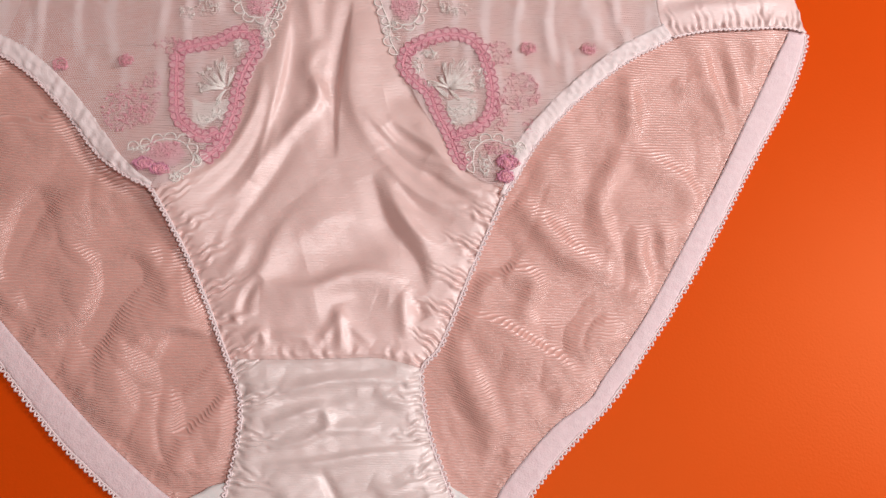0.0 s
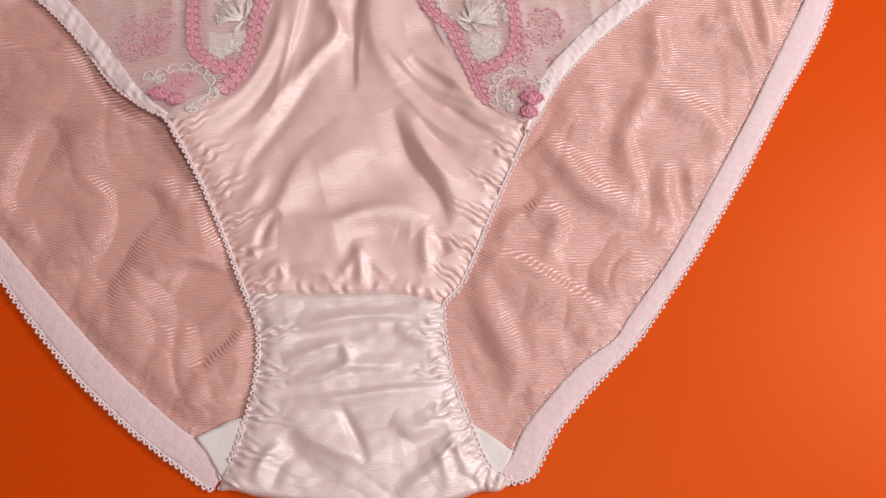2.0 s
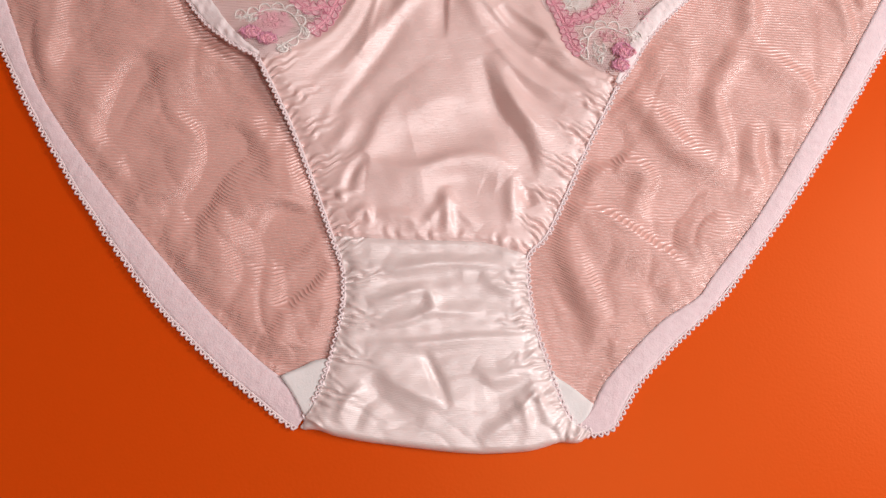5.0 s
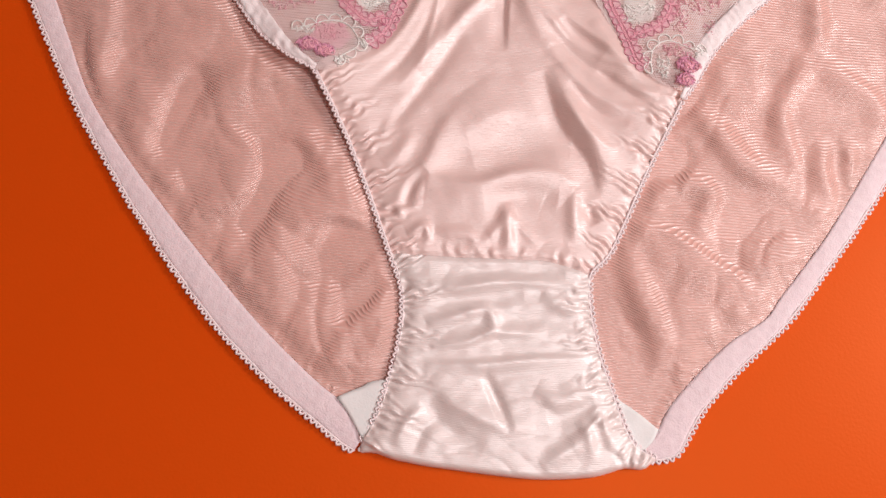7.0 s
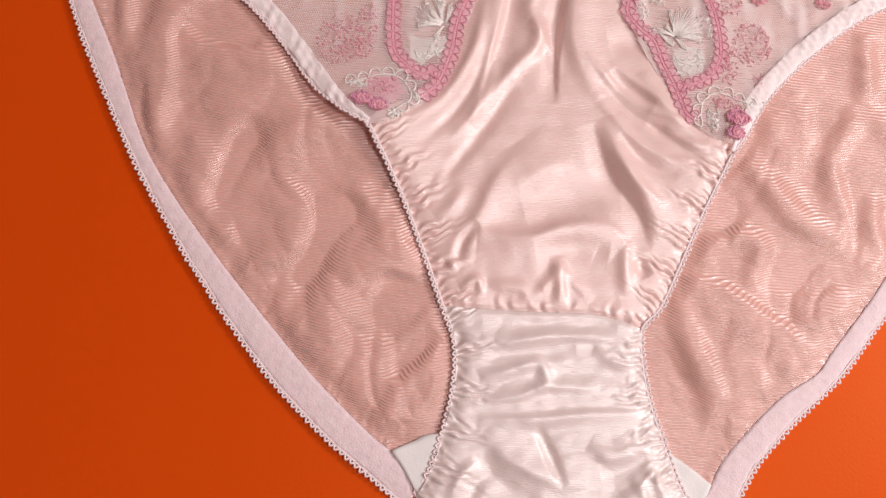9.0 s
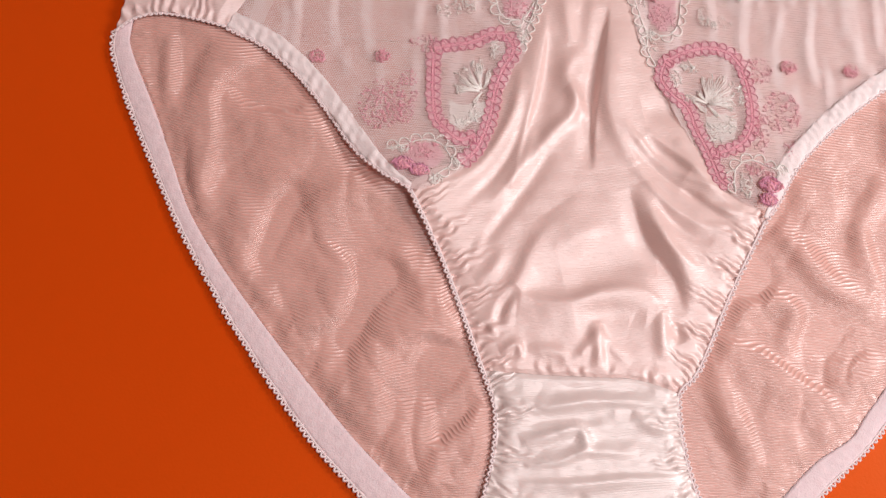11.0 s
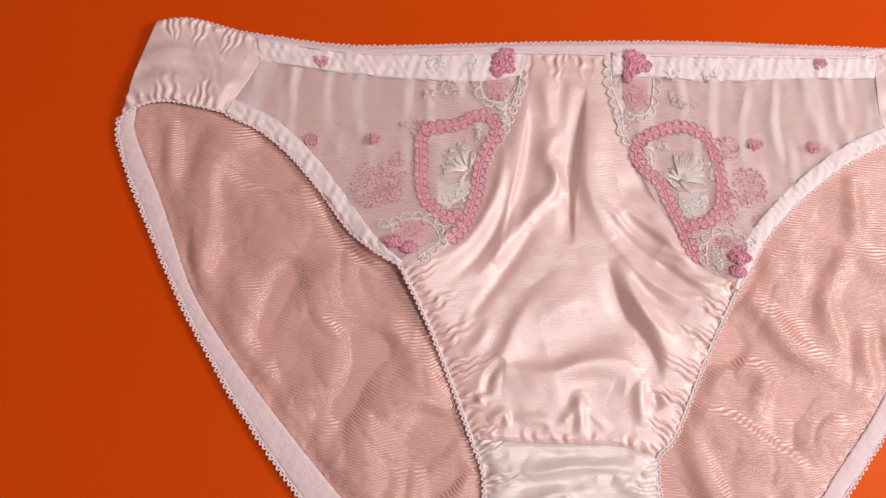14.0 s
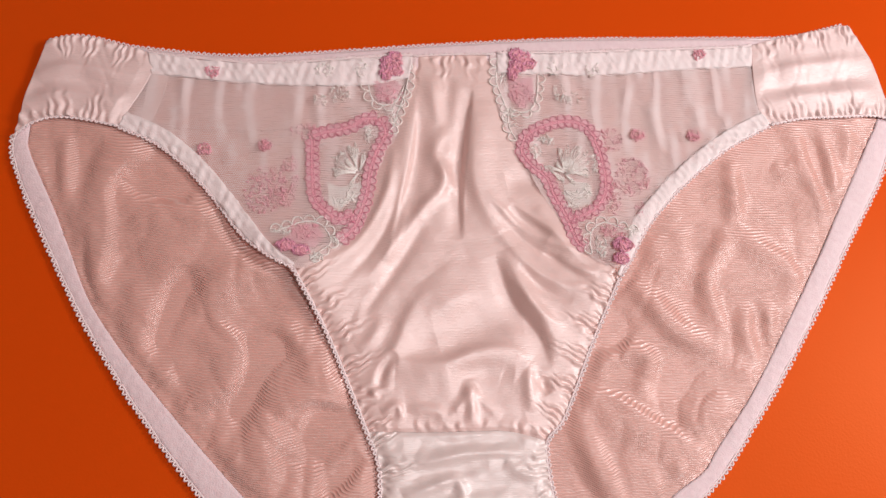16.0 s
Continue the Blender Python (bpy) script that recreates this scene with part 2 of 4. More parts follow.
def picots(name, curve, z, pitch, size, parent, label="", thread=0.42):
    """A row of small thread loops standing out on the left of a curve, joined by a cord."""
    n = max(4, int(length(curve) / pitch))
    line = smooth(curve, n * 2 + 1)
    out = beside(line, 1.0) - line
    zz = z(line)
    lines = [np.column_stack([line, zz])]
    for i in range(n):
        a, c, b = line[2 * i], line[2 * i + 1], line[2 * i + 2]
        loop = []
        tall = size * rng.uniform(0.85, 1.15)
        lean = rng.uniform(-0.12, 0.12)
        for t in np.linspace(-0.15, 1.15, 8):
            w = math.sin(math.pi * min(max(t, 0), 1)) ** 0.6
            squeeze = 0.5 + (t - 0.5) * (0.62 + 0.3 * (1 - w))
            p = a + (b - a) * (squeeze + lean * w) + out[2 * i + 1] * tall * w
            loop.append((*p, zz[2 * i + 1] + 0.25 * w))
        lines.append(np.array(loop))
    verts, faces = tubes(lines, [thread * 1.3] + [thread] * n, 4)
    return tagged(mesh_object(name, verts, faces, PICOT, parent, label), kind="stuff")


def inside(xy, poly):
    poly = np.asarray(poly, float)
    hit = np.zeros(len(xy), bool)
    j = len(poly) - 1
    for i in range(len(poly)):
        (xi, yi), (xj, yj) = poly[i], poly[j]
        cross = ((yi > xy[:, 1]) != (yj > xy[:, 1])) & (xy[:, 0] < (xj - xi) * (xy[:, 1] - yi) / (yj - yi + 1e-12) + xi)
        hit ^= cross
        j = i
    return hit


def hex_net(name, poly, z, pitch, width, mat, parent, label="", drift=0.35, seed=1):
    """Tulle: a net of six-sided holes inside an outline; width(xy) is the strand's width in millimetres, z(xy) its height."""
    poly = np.asarray(poly)
    low, high = poly.min(0) - pitch, poly.max(0) + pitch
    a = pitch / math.sqrt(3)
    cols, rows = int((high[0] - low[0]) / pitch) + 2, int((high[1] - low[1]) / (1.5 * a)) + 2
    c, r = np.meshgrid(np.arange(cols), np.arange(rows))
    centre = np.stack([low[0] + (c + 0.5 * (r % 2)) * pitch, low[1] + r * 1.5 * a], -1).reshape(-1, 2)
    corner = [(math.sin(k * math.pi / 3) * a, math.cos(k * math.pi / 3) * a) for k in range(4)]
    p = np.concatenate([centre + corner[k] for k in range(3)])
    q = np.concatenate([centre + corner[k + 1] for k in range(3)])

    def drag(xy):
        return xy + drift * np.stack([ripple(xy, 9, seed), ripple(xy, 7, seed + 1)], 1)

    p, q = drag(p), drag(q)
    mid = (p + q) / 2
    m = inside(mid, poly)
    p, q, mid = p[m], q[m], mid[m]
    way = (q - p) / np.linalg.norm(q - p, axis=1)[:, None]
    side = np.stack([-way[:, 1], way[:, 0]], 1) * (width(mid) / 2)[:, None]
    zp, zq, thick = z(p), z(q), 0.1
    corners = [np.column_stack([p + side, zp]), np.column_stack([p - side, zp]), np.column_stack([q - side, zq]), np.column_stack([q + side, zq])]
    top = [v + (0, 0, thick) for v in corners]
    n = len(p)
    verts = np.concatenate(top + corners)
    i = np.arange(n)
    quads = [(0, 1, 2, 3), (4, 5, 1, 0), (3, 2, 6, 7)]
    faces = np.concatenate([np.stack([i + n * k for k in quad], 1) for quad in quads])
    return tagged(mesh_object(name, verts, faces.tolist(), mat, parent, label, flat=True), kind="stuff")


def lift(xy, up):
    xy = np.atleast_2d(np.asarray(xy, float))
    return np.column_stack([xy, front_z(xy) + up])


def stitches(name, spots, mat, parent, label="", radius=0.28, up=0.4, curl=0.5):
    """Embroidery: short thread stitches scattered over spots (x, y, half width, half height, count, length)."""
    lines = []
    for x, y, rx, ry, count, size in spots:
        for _ in range(count):
            a, r = rng.uniform(0, 2 * math.pi), math.sqrt(rng.uniform(0, 1))
            c = np.array([x + rx * r * math.cos(a), y + ry * r * math.sin(a)])
            turn = rng.uniform(0, 2 * math.pi) if curl > 0.9 else a + math.pi / 2 + rng.normal(0, curl)
            w = np.array([math.cos(turn), math.sin(turn)]) * size * rng.uniform(0.35, 0.6)
            o = np.array([-w[1], w[0]]) * rng.uniform(0.1, 0.5)
            h = up + rng.uniform(-0.1, 0.5)
            lines.append(np.vstack([lift(c - w, h - 0.3), lift(c + o, h), lift(c + w, h - 0.3)]))
    verts, faces = tubes(lines, [radius * rng.uniform(0.75, 1.25) for _ in lines], 4)
    return mesh_object(name, verts, faces, mat, parent, label)


def scallops(name, curve, pitch, tall, mat, parent, label="", radius=0.3, up=0.45, double=True):
    """A row of embroidered arches on the left of a curve, with the thread along its foot."""
    n = max(2, round(length(smooth(curve, 40)) / pitch))
    line = smooth(curve, n * 8 + 1)
    out = beside(line, 1.0) - line
    wob = rng.normal(0, 0.1, len(line))
    lines = []
    for k in range(n):
        seg = line[8 * k : 8 * k + 9]
        high = tall * rng.uniform(0.85, 1.15) * np.sin(np.linspace(0, math.pi, 9)) ** 0.55
        lines.append(lift(seg + out[8 * k : 8 * k + 9] * high[:, None], up + 0.2))
        if double:
            lines.append(lift(seg + out[8 * k : 8 * k + 9] * (high * 0.62)[:, None], up))
    lines.append(lift(line + out * wob[:, None], up))
    verts, faces = tubes(lines, radius, 5)
    return mesh_object(name, verts, faces, mat, parent, label)


# ---- the setting: orange sheet on a table, closed in by an added plain room ----
def box(name, x0, x1, y0, y1, z0, z1, mat, label, category):
    v = [(x, y, z) for x in (x0, x1) for y in (y0, y1) for z in (z0, z1)]
    f = [(0, 1, 3, 2), (4, 6, 7, 5), (0, 4, 5, 1), (2, 3, 7, 6), (0, 2, 6, 4), (1, 5, 7, 3)]
    return tagged(mesh_object(name, np.array(v), f, mat, None, label, flat=True), "", category, "", "structure")


box("ground", -1900, 1900, -1900, 1900, -40, 0, ORANGE, "plain glossy orange sheet covering the work surface", "tabletop")
# walls and ceiling are never in view; added to bounce the lamps' light back
box("bounce_wall_north", -1960, 1960, 1900, 1960, -40, 1800, PLASTER, "unseen plain pale wall behind the orange surface, added to bounce light", "wall")
box("bounce_wall_south", -1960, 1960, -1960, -1900, -40, 1800, PLASTER, "unseen plain pale wall before the orange surface, added to bounce light", "wall")
box("bounce_wall_east", 1900, 1960, -1900, 1900, -40, 1800, PLASTER, "unseen plain pale wall beside the orange surface, added to bounce light", "wall")
box("bounce_wall_west", -1960, -1900, -1900, 1900, -40, 1800, PLASTER, "unseen plain pale wall beside the orange surface, added to bounce light", "wall")
box("ceiling", -1960, 1960, -1960, 1960, 1800, 1860, PLASTER, "unseen plain pale ceiling over the orange surface, added to bounce light", "ceiling")

# ---- the garment: outlines ----
BAND_L_OUT = [(-191, 75), (-194.5, 67.5), (-193.8, 59), (-187, 43.5), (-172.4, 17), (-157.5, -8), (-144.4, -26.5), (-135.5, -38.8), (-129.5, -46), (-120.1, -57.5), (-103, -76.4), (-93.5, -85.2), (-79.5, -96.8), (-69, -104.2), (-62.1, -109), (-56, -113.4), (-51.5, -115.2)]
BAND_L_IN = [(-188.5, 76), (-189, 68), (-187.3, 59.6), (-174.5, 36), (-166.5, 19.7), (-157, 0.5), (-146.2, -14.5), (-136.5, -26), (-129.1, -34.2), (-117.8, -46.2), (-104.4, -59.9), (-89, -75), (-74, -87.8), (-64.5, -95.2), (-58.4, -99.2), (-54.2, -103.9), (-50.8, -109.2), (-49.6, -112)]
BAND_R_OUT = [(185.6, 103), (187, 97), (185.2, 88.9), (175.7, 66.4), (158.8, 38.2), (140, 5.2), (122, -23.5), (109.1, -42.2), (95.8, -60.5), (79.5, -77), (71.2, -86.5), (66, -92.8), (63.1, -97.8), (60.8, -102.3), (59.2, -105.8), (56.8, -109), (50.6, -111), (45.5, -110.2)]
BAND_R_IN = [(181, 103), (178.2, 94.5), (173.2, 85.5), (155.5, 51.6), (144.6, 30.5), (131, 6.5), (111.5, -26.8), (94.2, -51), (88, -60), (75, -69.5), (62.5, -82.8), (55.1, -92), (52.2, -97), (50.4, -101.8), (48.1, -105.4), (45.6, -107.5), (43.1, -108)]
LEG_L = [(-77.8, 15), (-69.5, 1.5), (-62.5, -11), (-56, -24.5), (-51, -35.5), (-45.4, -48.2), (-41.2, -57.5), (-39.4, -66.6), (-39.7, -78), (-41.8, -90.5), (-45.4, -104.5), (-49.3, -112.5)]
LEG_R = [(55, 17), (48.5, 1.5), (42.8, -12.5), (37, -28), (31, -42), (24.8, -49.8), (25.3, -61.5), (28.3, -75), (33, -87.5), (37.2, -98), (42, -106.6), (50.2, -111)]
WAIST_BACK = [(-187, 110.3), (-180.5, 112.9), (-171.4, 113.6), (-154.8, 110.3), (-136, 108.7), (-112.4, 108.1), (-88.8, 110.2), (-40.6, 117), (-15.9, 120.4), (34.6, 126.6), (86.6, 131), (138, 135.7), (168.4, 144.7)]
WAIST_FRONT = [(-145.1, 107), (-112.2, 105.4), (-93.3, 105.7), (-74.3, 108.1), (-40.5, 113), (-20.8, 114.2), (4.1, 117.3), (34.5, 119.8), (73.2, 123.9), (112.9, 128.3), (122, 130)]
BAND_LOW = [(-143, 97.7), (-111.4, 96), (-75.9, 96.3), (-52.1, 98.2), (-30.4, 103.5), (1.6, 107.5), (47, 109.7), (85.8, 115), (121.3, 119.4)]
SIDE_L = [(-187, 109.6), (-191.7, 89), (-193, 76), (-194.5, 66)]
SIDE_R = [(169.5, 144), (173.1, 138.5), (179.1, 126), (183.4, 110.4), (186.5, 97)]
SEAM_L = [(-145, 107.2), (-143, 97.7), (-150.2, 80.4), (-153.5, 73)]
SEAM_R = [(122, 130), (121.5, 118), (122.4, 99), (127.5, 91)]
SIDE_L_LOW = [(-194.5, 66), (-188.6, 72), (-178.6, 75.6), (-166, 75), (-153.5, 73)]
SIDE_R_LOW = [(127.5, 91), (142.7, 94.9), (160, 97), (177.5, 98.6), (186.5, 97)]
TRIM_L = [(-153.5, 73), (-137.6, 66.5), (-123.2, 55.6), (-110.5, 42), (-98.5, 27.5), (-86.5, 18.8), (-77.8, 15)]
TRIM_R = [(127.5, 91), (109.3, 80.2), (97, 70.5), (83.7, 58), (68.8, 40.5), (59.3, 23.5), (55, 17)]
CENTRE_L = [(-31.1, 113.1), (-32, 98.7), (-35.6, 82.6), (-42.7, 68.7), (-47.7, 51.3), (-52.5, 34.9), (-60.9, 28.2), (-71, 22.5)] + [(-77.8, 15)]
CENTRE_R = [(1.6, 116.8), (2.7, 103.8), (6.7, 87.9), (12, 75.1), (17.6, 65.1), (24.3, 52.7), (33.7, 38.2), (38.7, 28.6), (47.4, 23.7)] + [(55, 17)]
CENTRE_L = [(x - 2, y) if k == 0 else (x - 3.5 * (k < 6), y) for k, (x, y) in enumerate(CENTRE_L[:-1])] + CENTRE_L[-1:]
CENTRE_R = [(x + 2, y) if k == 0 else (x + 3.5 * (k < 7), y) for k, (x, y) in enumerate(CENTRE_R[:-1])] + CENTRE_R[-1:]
SEAM = [(-45.4, -48.2), (-21.8, -47.8), (-4.7, -46.9), (10, -46.6), (24.8, -49.8)]

garment = new("lingerie_brief")
tagged(garment, "pale pink satin brief with embroidered lace panels laid flat on orange", "underwear")

# back of the garment, seen through the leg openings
BACK_FOLDS = [
    ([(-76.9, 13.6), (-85.3, 15.8), (-95.4, 15.6), (-104.1, 11.8), (-109.8, 3.7), (-111.4, -6.0)], 2.2, 6, 4),
    ([(-111.2, -7.1), (-104.4, -10.6), (-97.8, -16.2), (-95.9, -23.3), (-99.0, -30.7), (-105.1, -36.4), (-112.5, -40.1)], 2.0, 2.5, 9),
    ([(-90.8, -7.1), (-91.4, -19.7), (-91.7, -34.1), (-96.1, -46.6), (-100.4, -58.8)], -2.2, 5, 5),
    ([(-85.4, -10.8), (-83.5, -19.0), (-81.0, -23.9)], -2.0, 4, 4),
    ([(-85.6, -27.4), (-85.7, -43.6), (-84.7, -61.3), (-81.8, -78.4)], 2.2, 5, 9),
    ([(-52.9, -37.5), (-59.9, -36.2), (-67.9, -35.5), (-75.5, -38.7), (-80.8, -44.2)], 3.0, 2, 7),
    ([(-70.7, -7.2), (-63.7, -17.0), (-60.8, -27.1), (-53.1, -34.5)], 1.3, 3, 3),
    ([(-82.7, -8.4), (-74.1, -13.9), (-69.1, -23.8), (-72.2, -32.3)], 1.4, 3, 3),
    ([(-71.0, -44.3), (-62.8, -47.5), (-54.3, -54.7)], -1.6, 8, 8),
    ([(-41.3, -58.4), (-48.4, -65.9), (-56.2, -76.2), (-61.7, -88.0), (-64.6, -97.6)], 2.2, 4, 3),
    ([(-46.2, -57.9), (-54.2, -66.4), (-60.0, -76.5)], -1.3, 4, 4),
    ([(-39.6, -67.0), (-46.5, -77.3), (-54.9, -89.4)], 1.3, 3, 3),
    ([(-73.2, -60.3), (-72.5, -75.7), (-70.0, -90.6)], 0.9, 4, 4),
    ([(-65.5, -59.6), (-64.9, -75.0), (-65.7, -86.5)], 0.9, 4, 4),
    ([(-95.6, -50.5), (-95.6, -66.2), (-93.3, -77.5)], 1.0, 4, 4),
    ([(-121.4, 19.8), (-127.9, 8.3), (-133.0, -5.1), (-134.1, -17.7), (-130.8, -27.7)], 2.0, 3, 6),
    ([(-116.8, 15.9), (-123.1, 2.3), (-127.2, -10.8), (-127.7, -21.2)], -1.7, 4, 4),
    ([(-139.4, 11.4), (-139.5, -1.5), (-137.0, -11.8)], 1.0, 4, 4),
    ([(-155.6, 0.0), (-159.0, 11.5), (-158.8, 26.8)], -1.6, 3, 3),
    ([(-156.8, 35.9), (-156.8, 20.4), (-155.2, 7.6), (-148.9, -4.6)], 2.0, 5, 2),
    ([(-130.8, -27.7), (-124.5, -30.2), (-119.8, -28.7)], 1.0, 3, 3),
    ([(-117.1, -48.6), (-114.4, -40.3), (-105.1, -36.4)], 1.1, 3, 3),
    ([(-102.2, -60.0), (-101.1, -53.0), (-96.3, -44.6)], 1.0, 3, 3),
    ([(-146.6, 19.3), (-131.3, 25.3), (-112.9, 25.1), (-93.8, 19.5)], 1.3, 10, 10),
    ([(-138.6, 65.4), (-147.7, 59.8), (-154.3, 52.1), (-156.1, 42.6), (-154.1, 29.0), (-154.9, 13.3), (-156.7, 4.4)], 2.8, 2.5, 8),
    ([(-152.0, 44.1), (-136.3, 39.5), (-121.0, 38.4), (-105.7, 38.5)], 1.8, 3, 6),
    ([(-148.2, 47.9), (-134.9, 45.5), (-121.5, 43.0)], -1.6, 6, 6),
    ([(-173.2, 69.6), (-172.8, 52.9), (-171.2, 36.8)], 1.4, 3, 3),
    ([(-165.7, 70.3), (-164.9, 51.2), (-163.5, 35.1)], -1.4, 4, 4),
    ([(-179.3, 66.7), (-176.6, 50.3), (-172.7, 39.0)], -1.0, 3, 3),
    ([(-140.2, 21.0), (-119.9, 29.3), (-102.5, 28.4), (-88.9, 22.6)], 1.2, 10, 10),
    ([(-137.6, 1.4), (-129.8, 6.3), (-120.4, 15.8)], -1.0, 6, 6),
    ([(61.4, 16.7), (69.1, 7.8), (79.0, -3.2), (88.8, -8.5), (98.9, -9.2)], 2.7, 4, 3),
    ([(107.4, 42.8), (102.6, 34.1), (96.6, 26.6), (94.0, 14.7), (98.1, 1.0), (102.3, -5.7)], 2.0, 3, 4),
    ([(108.8, 74.0), (108.8, 56.4), (107.3, 41.5)], 1.7, 3, 3),
    ([(107.5, 40.3), (120.0, 32.5), (130.1, 25.8), (133.0, 16.4), (127.8, 4.5)], 2.0, 3, 5),
    ([(119.6, 74.7), (119.0, 62.0), (130.5, 53.9), (137.5, 53.0)], -1.2, 5, 5),
    ([(127.9, 72.6), (133.7, 69.1), (141.3, 76.0)], 1.2, 3, 3),
    ([(138.7, 92.7), (141.5, 78.6), (146.6, 63.6), (151.4, 46.3)], 1.8, 3, 4),
    ([(151.0, 93.5), (153.6, 76.7), (155.9, 59.0)], 1.5, 3, 3),
    ([(146.6, 89.3), (149.9, 66.3), (153.0, 48.9)], -1.6, 3, 3),
    ([(164.7, 94.5), (163.6, 80.0), (161.4, 66.9)], 1.0, 3, 3),
    ([(35.4, -31.2), (49.3, -32.5), (66.4, -42.1), (81.3, -50.1), (91.8, -60.4)], 2.9, 2.5, 9),
    ([(50.4, -29.7), (47.1, -21.7), (51.8, -16.1), (61.2, -12.8), (67.7, -16.4), (65.5, -24.8), (63.3, -33.6)], 1.6, 3, 3),
    ([(77.1, -44.3), (92.4, -38.7), (105.7, -34.4)], 1.1, 2, 3),
    ([(79.4, -39.5), (92.6, -33.3), (107.0, -28.9)], 0.8, 3, 3),
    ([(112.0, 8.5), (109.2, -3.1), (113.2, -14.3), (112.8, -23.2)], 1.5, 3, 3),
    ([(121.2, 11.2), (119.5, -0.4), (122.6, -7.2)], 1.1, 3, 3),
    ([(116.4, 6.4), (116.2, -7.4), (115.3, -18.7)], -1.3, 3, 3),
    ([(104.3, -12.4), (108.4, -23.4), (110.3, -29.9)], 0.9, 3, 3),
    ([(49.2, 5.8), (53.6, -5.3), (60.1, -9.5)], -1.3, 7, 7),
    ([(73.2, -15.7), (78.6, -24.4), (79.5, -33.1)], -1.4, 7, 7),
    ([(83.3, 42.7), (85.2, 26.0), (80.4, 11.8)], 1.0, 4, 4),
    ([(71.7, 37.3), (73.8, 23.1), (72.5, 14.9)], 0.9, 4, 4),
    ([(92.6, 48.1), (91.1, 26.3), (88.1, 7.5)], -1.2, 5, 5),
    ([(34.8, -34.2), (40.3, -45.6), (45.8, -57.8), (52.3, -71.9), (55.6, -85.9)], 2.5, 3, 4),
    ([(30.0, -48.3), (35.6, -62.6), (41.1, -78.6), (47.5, -90.4)], -1.5, 4, 4),
    ([(32.2, -52.4), (37.9, -70.7), (45.5, -88.5)], 1.0, 3, 3),
    ([(57.2, -53.0), (59.4, -65.3), (58.6, -77.7)], 1.1, 4, 4),
    ([(65.6, -56.7), (67.8, -66.9), (69.9, -73.0)], 1.0, 3, 3),
    ([(76.1, -56.0), (78.2, -62.2), (79.3, -65.2)], 0.9, 3, 3),
    ([(86.8, -40.5), (88.9, -48.9), (88.9, -53.2)], 1.0, 3, 3),
    ([(55.4, -71.8), (53.2, -86.1), (51.3, -96.1)], -1.7, 2.5, 2.5),
]
left_edge = SIDE_L[:-1] + [tuple(p) for p in (np.array(smooth(BAND_L_OUT, 14)) * 0.3 + np.array(smooth(BAND_L_IN, 14)) * 0.7)]
right_edge = SIDE_R[:-1] + [tuple(p) for p in (np.array(smooth(BAND_R_OUT, 14)) * 0.3 + np.array(smooth(BAND_R_IN, 14)) * 0.7)]
grid = patch_between([(x, y - 1) for x, y in WAIST_BACK], [left_edge[-1], (-20, -115), (15, -115), right_edge[-1]], left_edge, right_edge, 460, 340)
xy = grid.reshape(-1, 2)
swell = 2.6 * folds(xy, [(p, h, wl * 1.3, wr * 1.3) for p, h, wl, wr in BACK_FOLDS])
swell = np.where(swell > 0, 5.5 * np.tanh(swell / 5.5), 0.7 * swell)
z = 2.4 + 0.6 * ripple(xy, 30, 3) + soften(swell + 0.8 * billows(xy, 34, 15) + 0.25 * billows(xy, 14, 19), grid, 2)
z += gathers(xy, BAND_L_IN, 6.5, 0.45, 9, 11) + gathers(xy, BAND_R_IN, 6.5, 0.45, 9, 12)
z = 0.5 + np.log1p(np.exp((z - 0.5) * 2.2)) / 2.2
top_share = np.clip((xy[:, 1] - 20) / 90, 0, 1)
ease = np.ones(len(xy))
for edge, sign in ((TRIM_L + LEG_L[1:], -1), (TRIM_R + LEG_R[1:], 1)):
    d, _, side = near(xy, smooth(edge, 90))
    t = np.clip((np.where(side == sign, -d, d) * -1 + 1) / 9, 0, 1)
    ease *= 0.5 + 0.5 * t * t * (3 - 2 * t)
for edge in (BAND_L_IN, BAND_R_IN):
    d, _, _ = near(xy, smooth(edge, 70))
    t = np.clip((d - 1) / 7, 0, 1)
    ease *= 0.72 + 0.28 * t * t * (3 - 2 * t)
z = 0.8 + (z - 0.8) * ease * (1 - 0.15 * top_share) * (1 - 0.75 * np.clip((-88 - xy[:, 1]) / 8, 0, 1))
for edge, sign in ((BAND_L_IN, 1), (BAND_R_IN, -1)):
    d, _, side = near(xy, smooth(edge, 90))
    t = np.clip(d / 5, 0, 1)
    t = t * t * (3 - 2 * t)
    sewn = np.where(side == sign, 1.75 + 0.35 * gathers(xy, edge, 4.5, 1.0, 9, 13), 1.1)
    z = np.where(side == sign, sewn * (1 - t) + np.maximum(z, 1.3) * t, sewn)
cloth("back_panel", grid, z, BACK, garment, "peach-pink ribbed satin back panel with soft folds", drape=1.5)


def band(name, outer, inner, z0, mat, label, bump=0.12, count=240, puff=0.5):
    o, i = smooth(outer, count), smooth(inner, count)
    v = np.linspace(0, 1, 9)[None, :, None]
    g = o[:, None] * (1 - v) + i[:, None] * v
    xy = g.reshape(-1, 2)
    base = z0(xy) if callable(z0) else np.full(len(xy), z0)
    arch = np.tile(np.sin(np.linspace(0.12, 0.88, 9) * math.pi), count) * puff
    zz = base + arch + bump * ripple(xy, 3.2, 21) + bump * ripple(xy, 14, 22)
    return cloth(name, g, zz, mat, garment, label, thick=0.7)


def band_height(p):
    """The leg bands lie flat on the table and tuck under the gusset at their ends."""
    return 1.65 - 0.7 * np.clip((-105 - p[:, 1]) / 6, 0, 1)


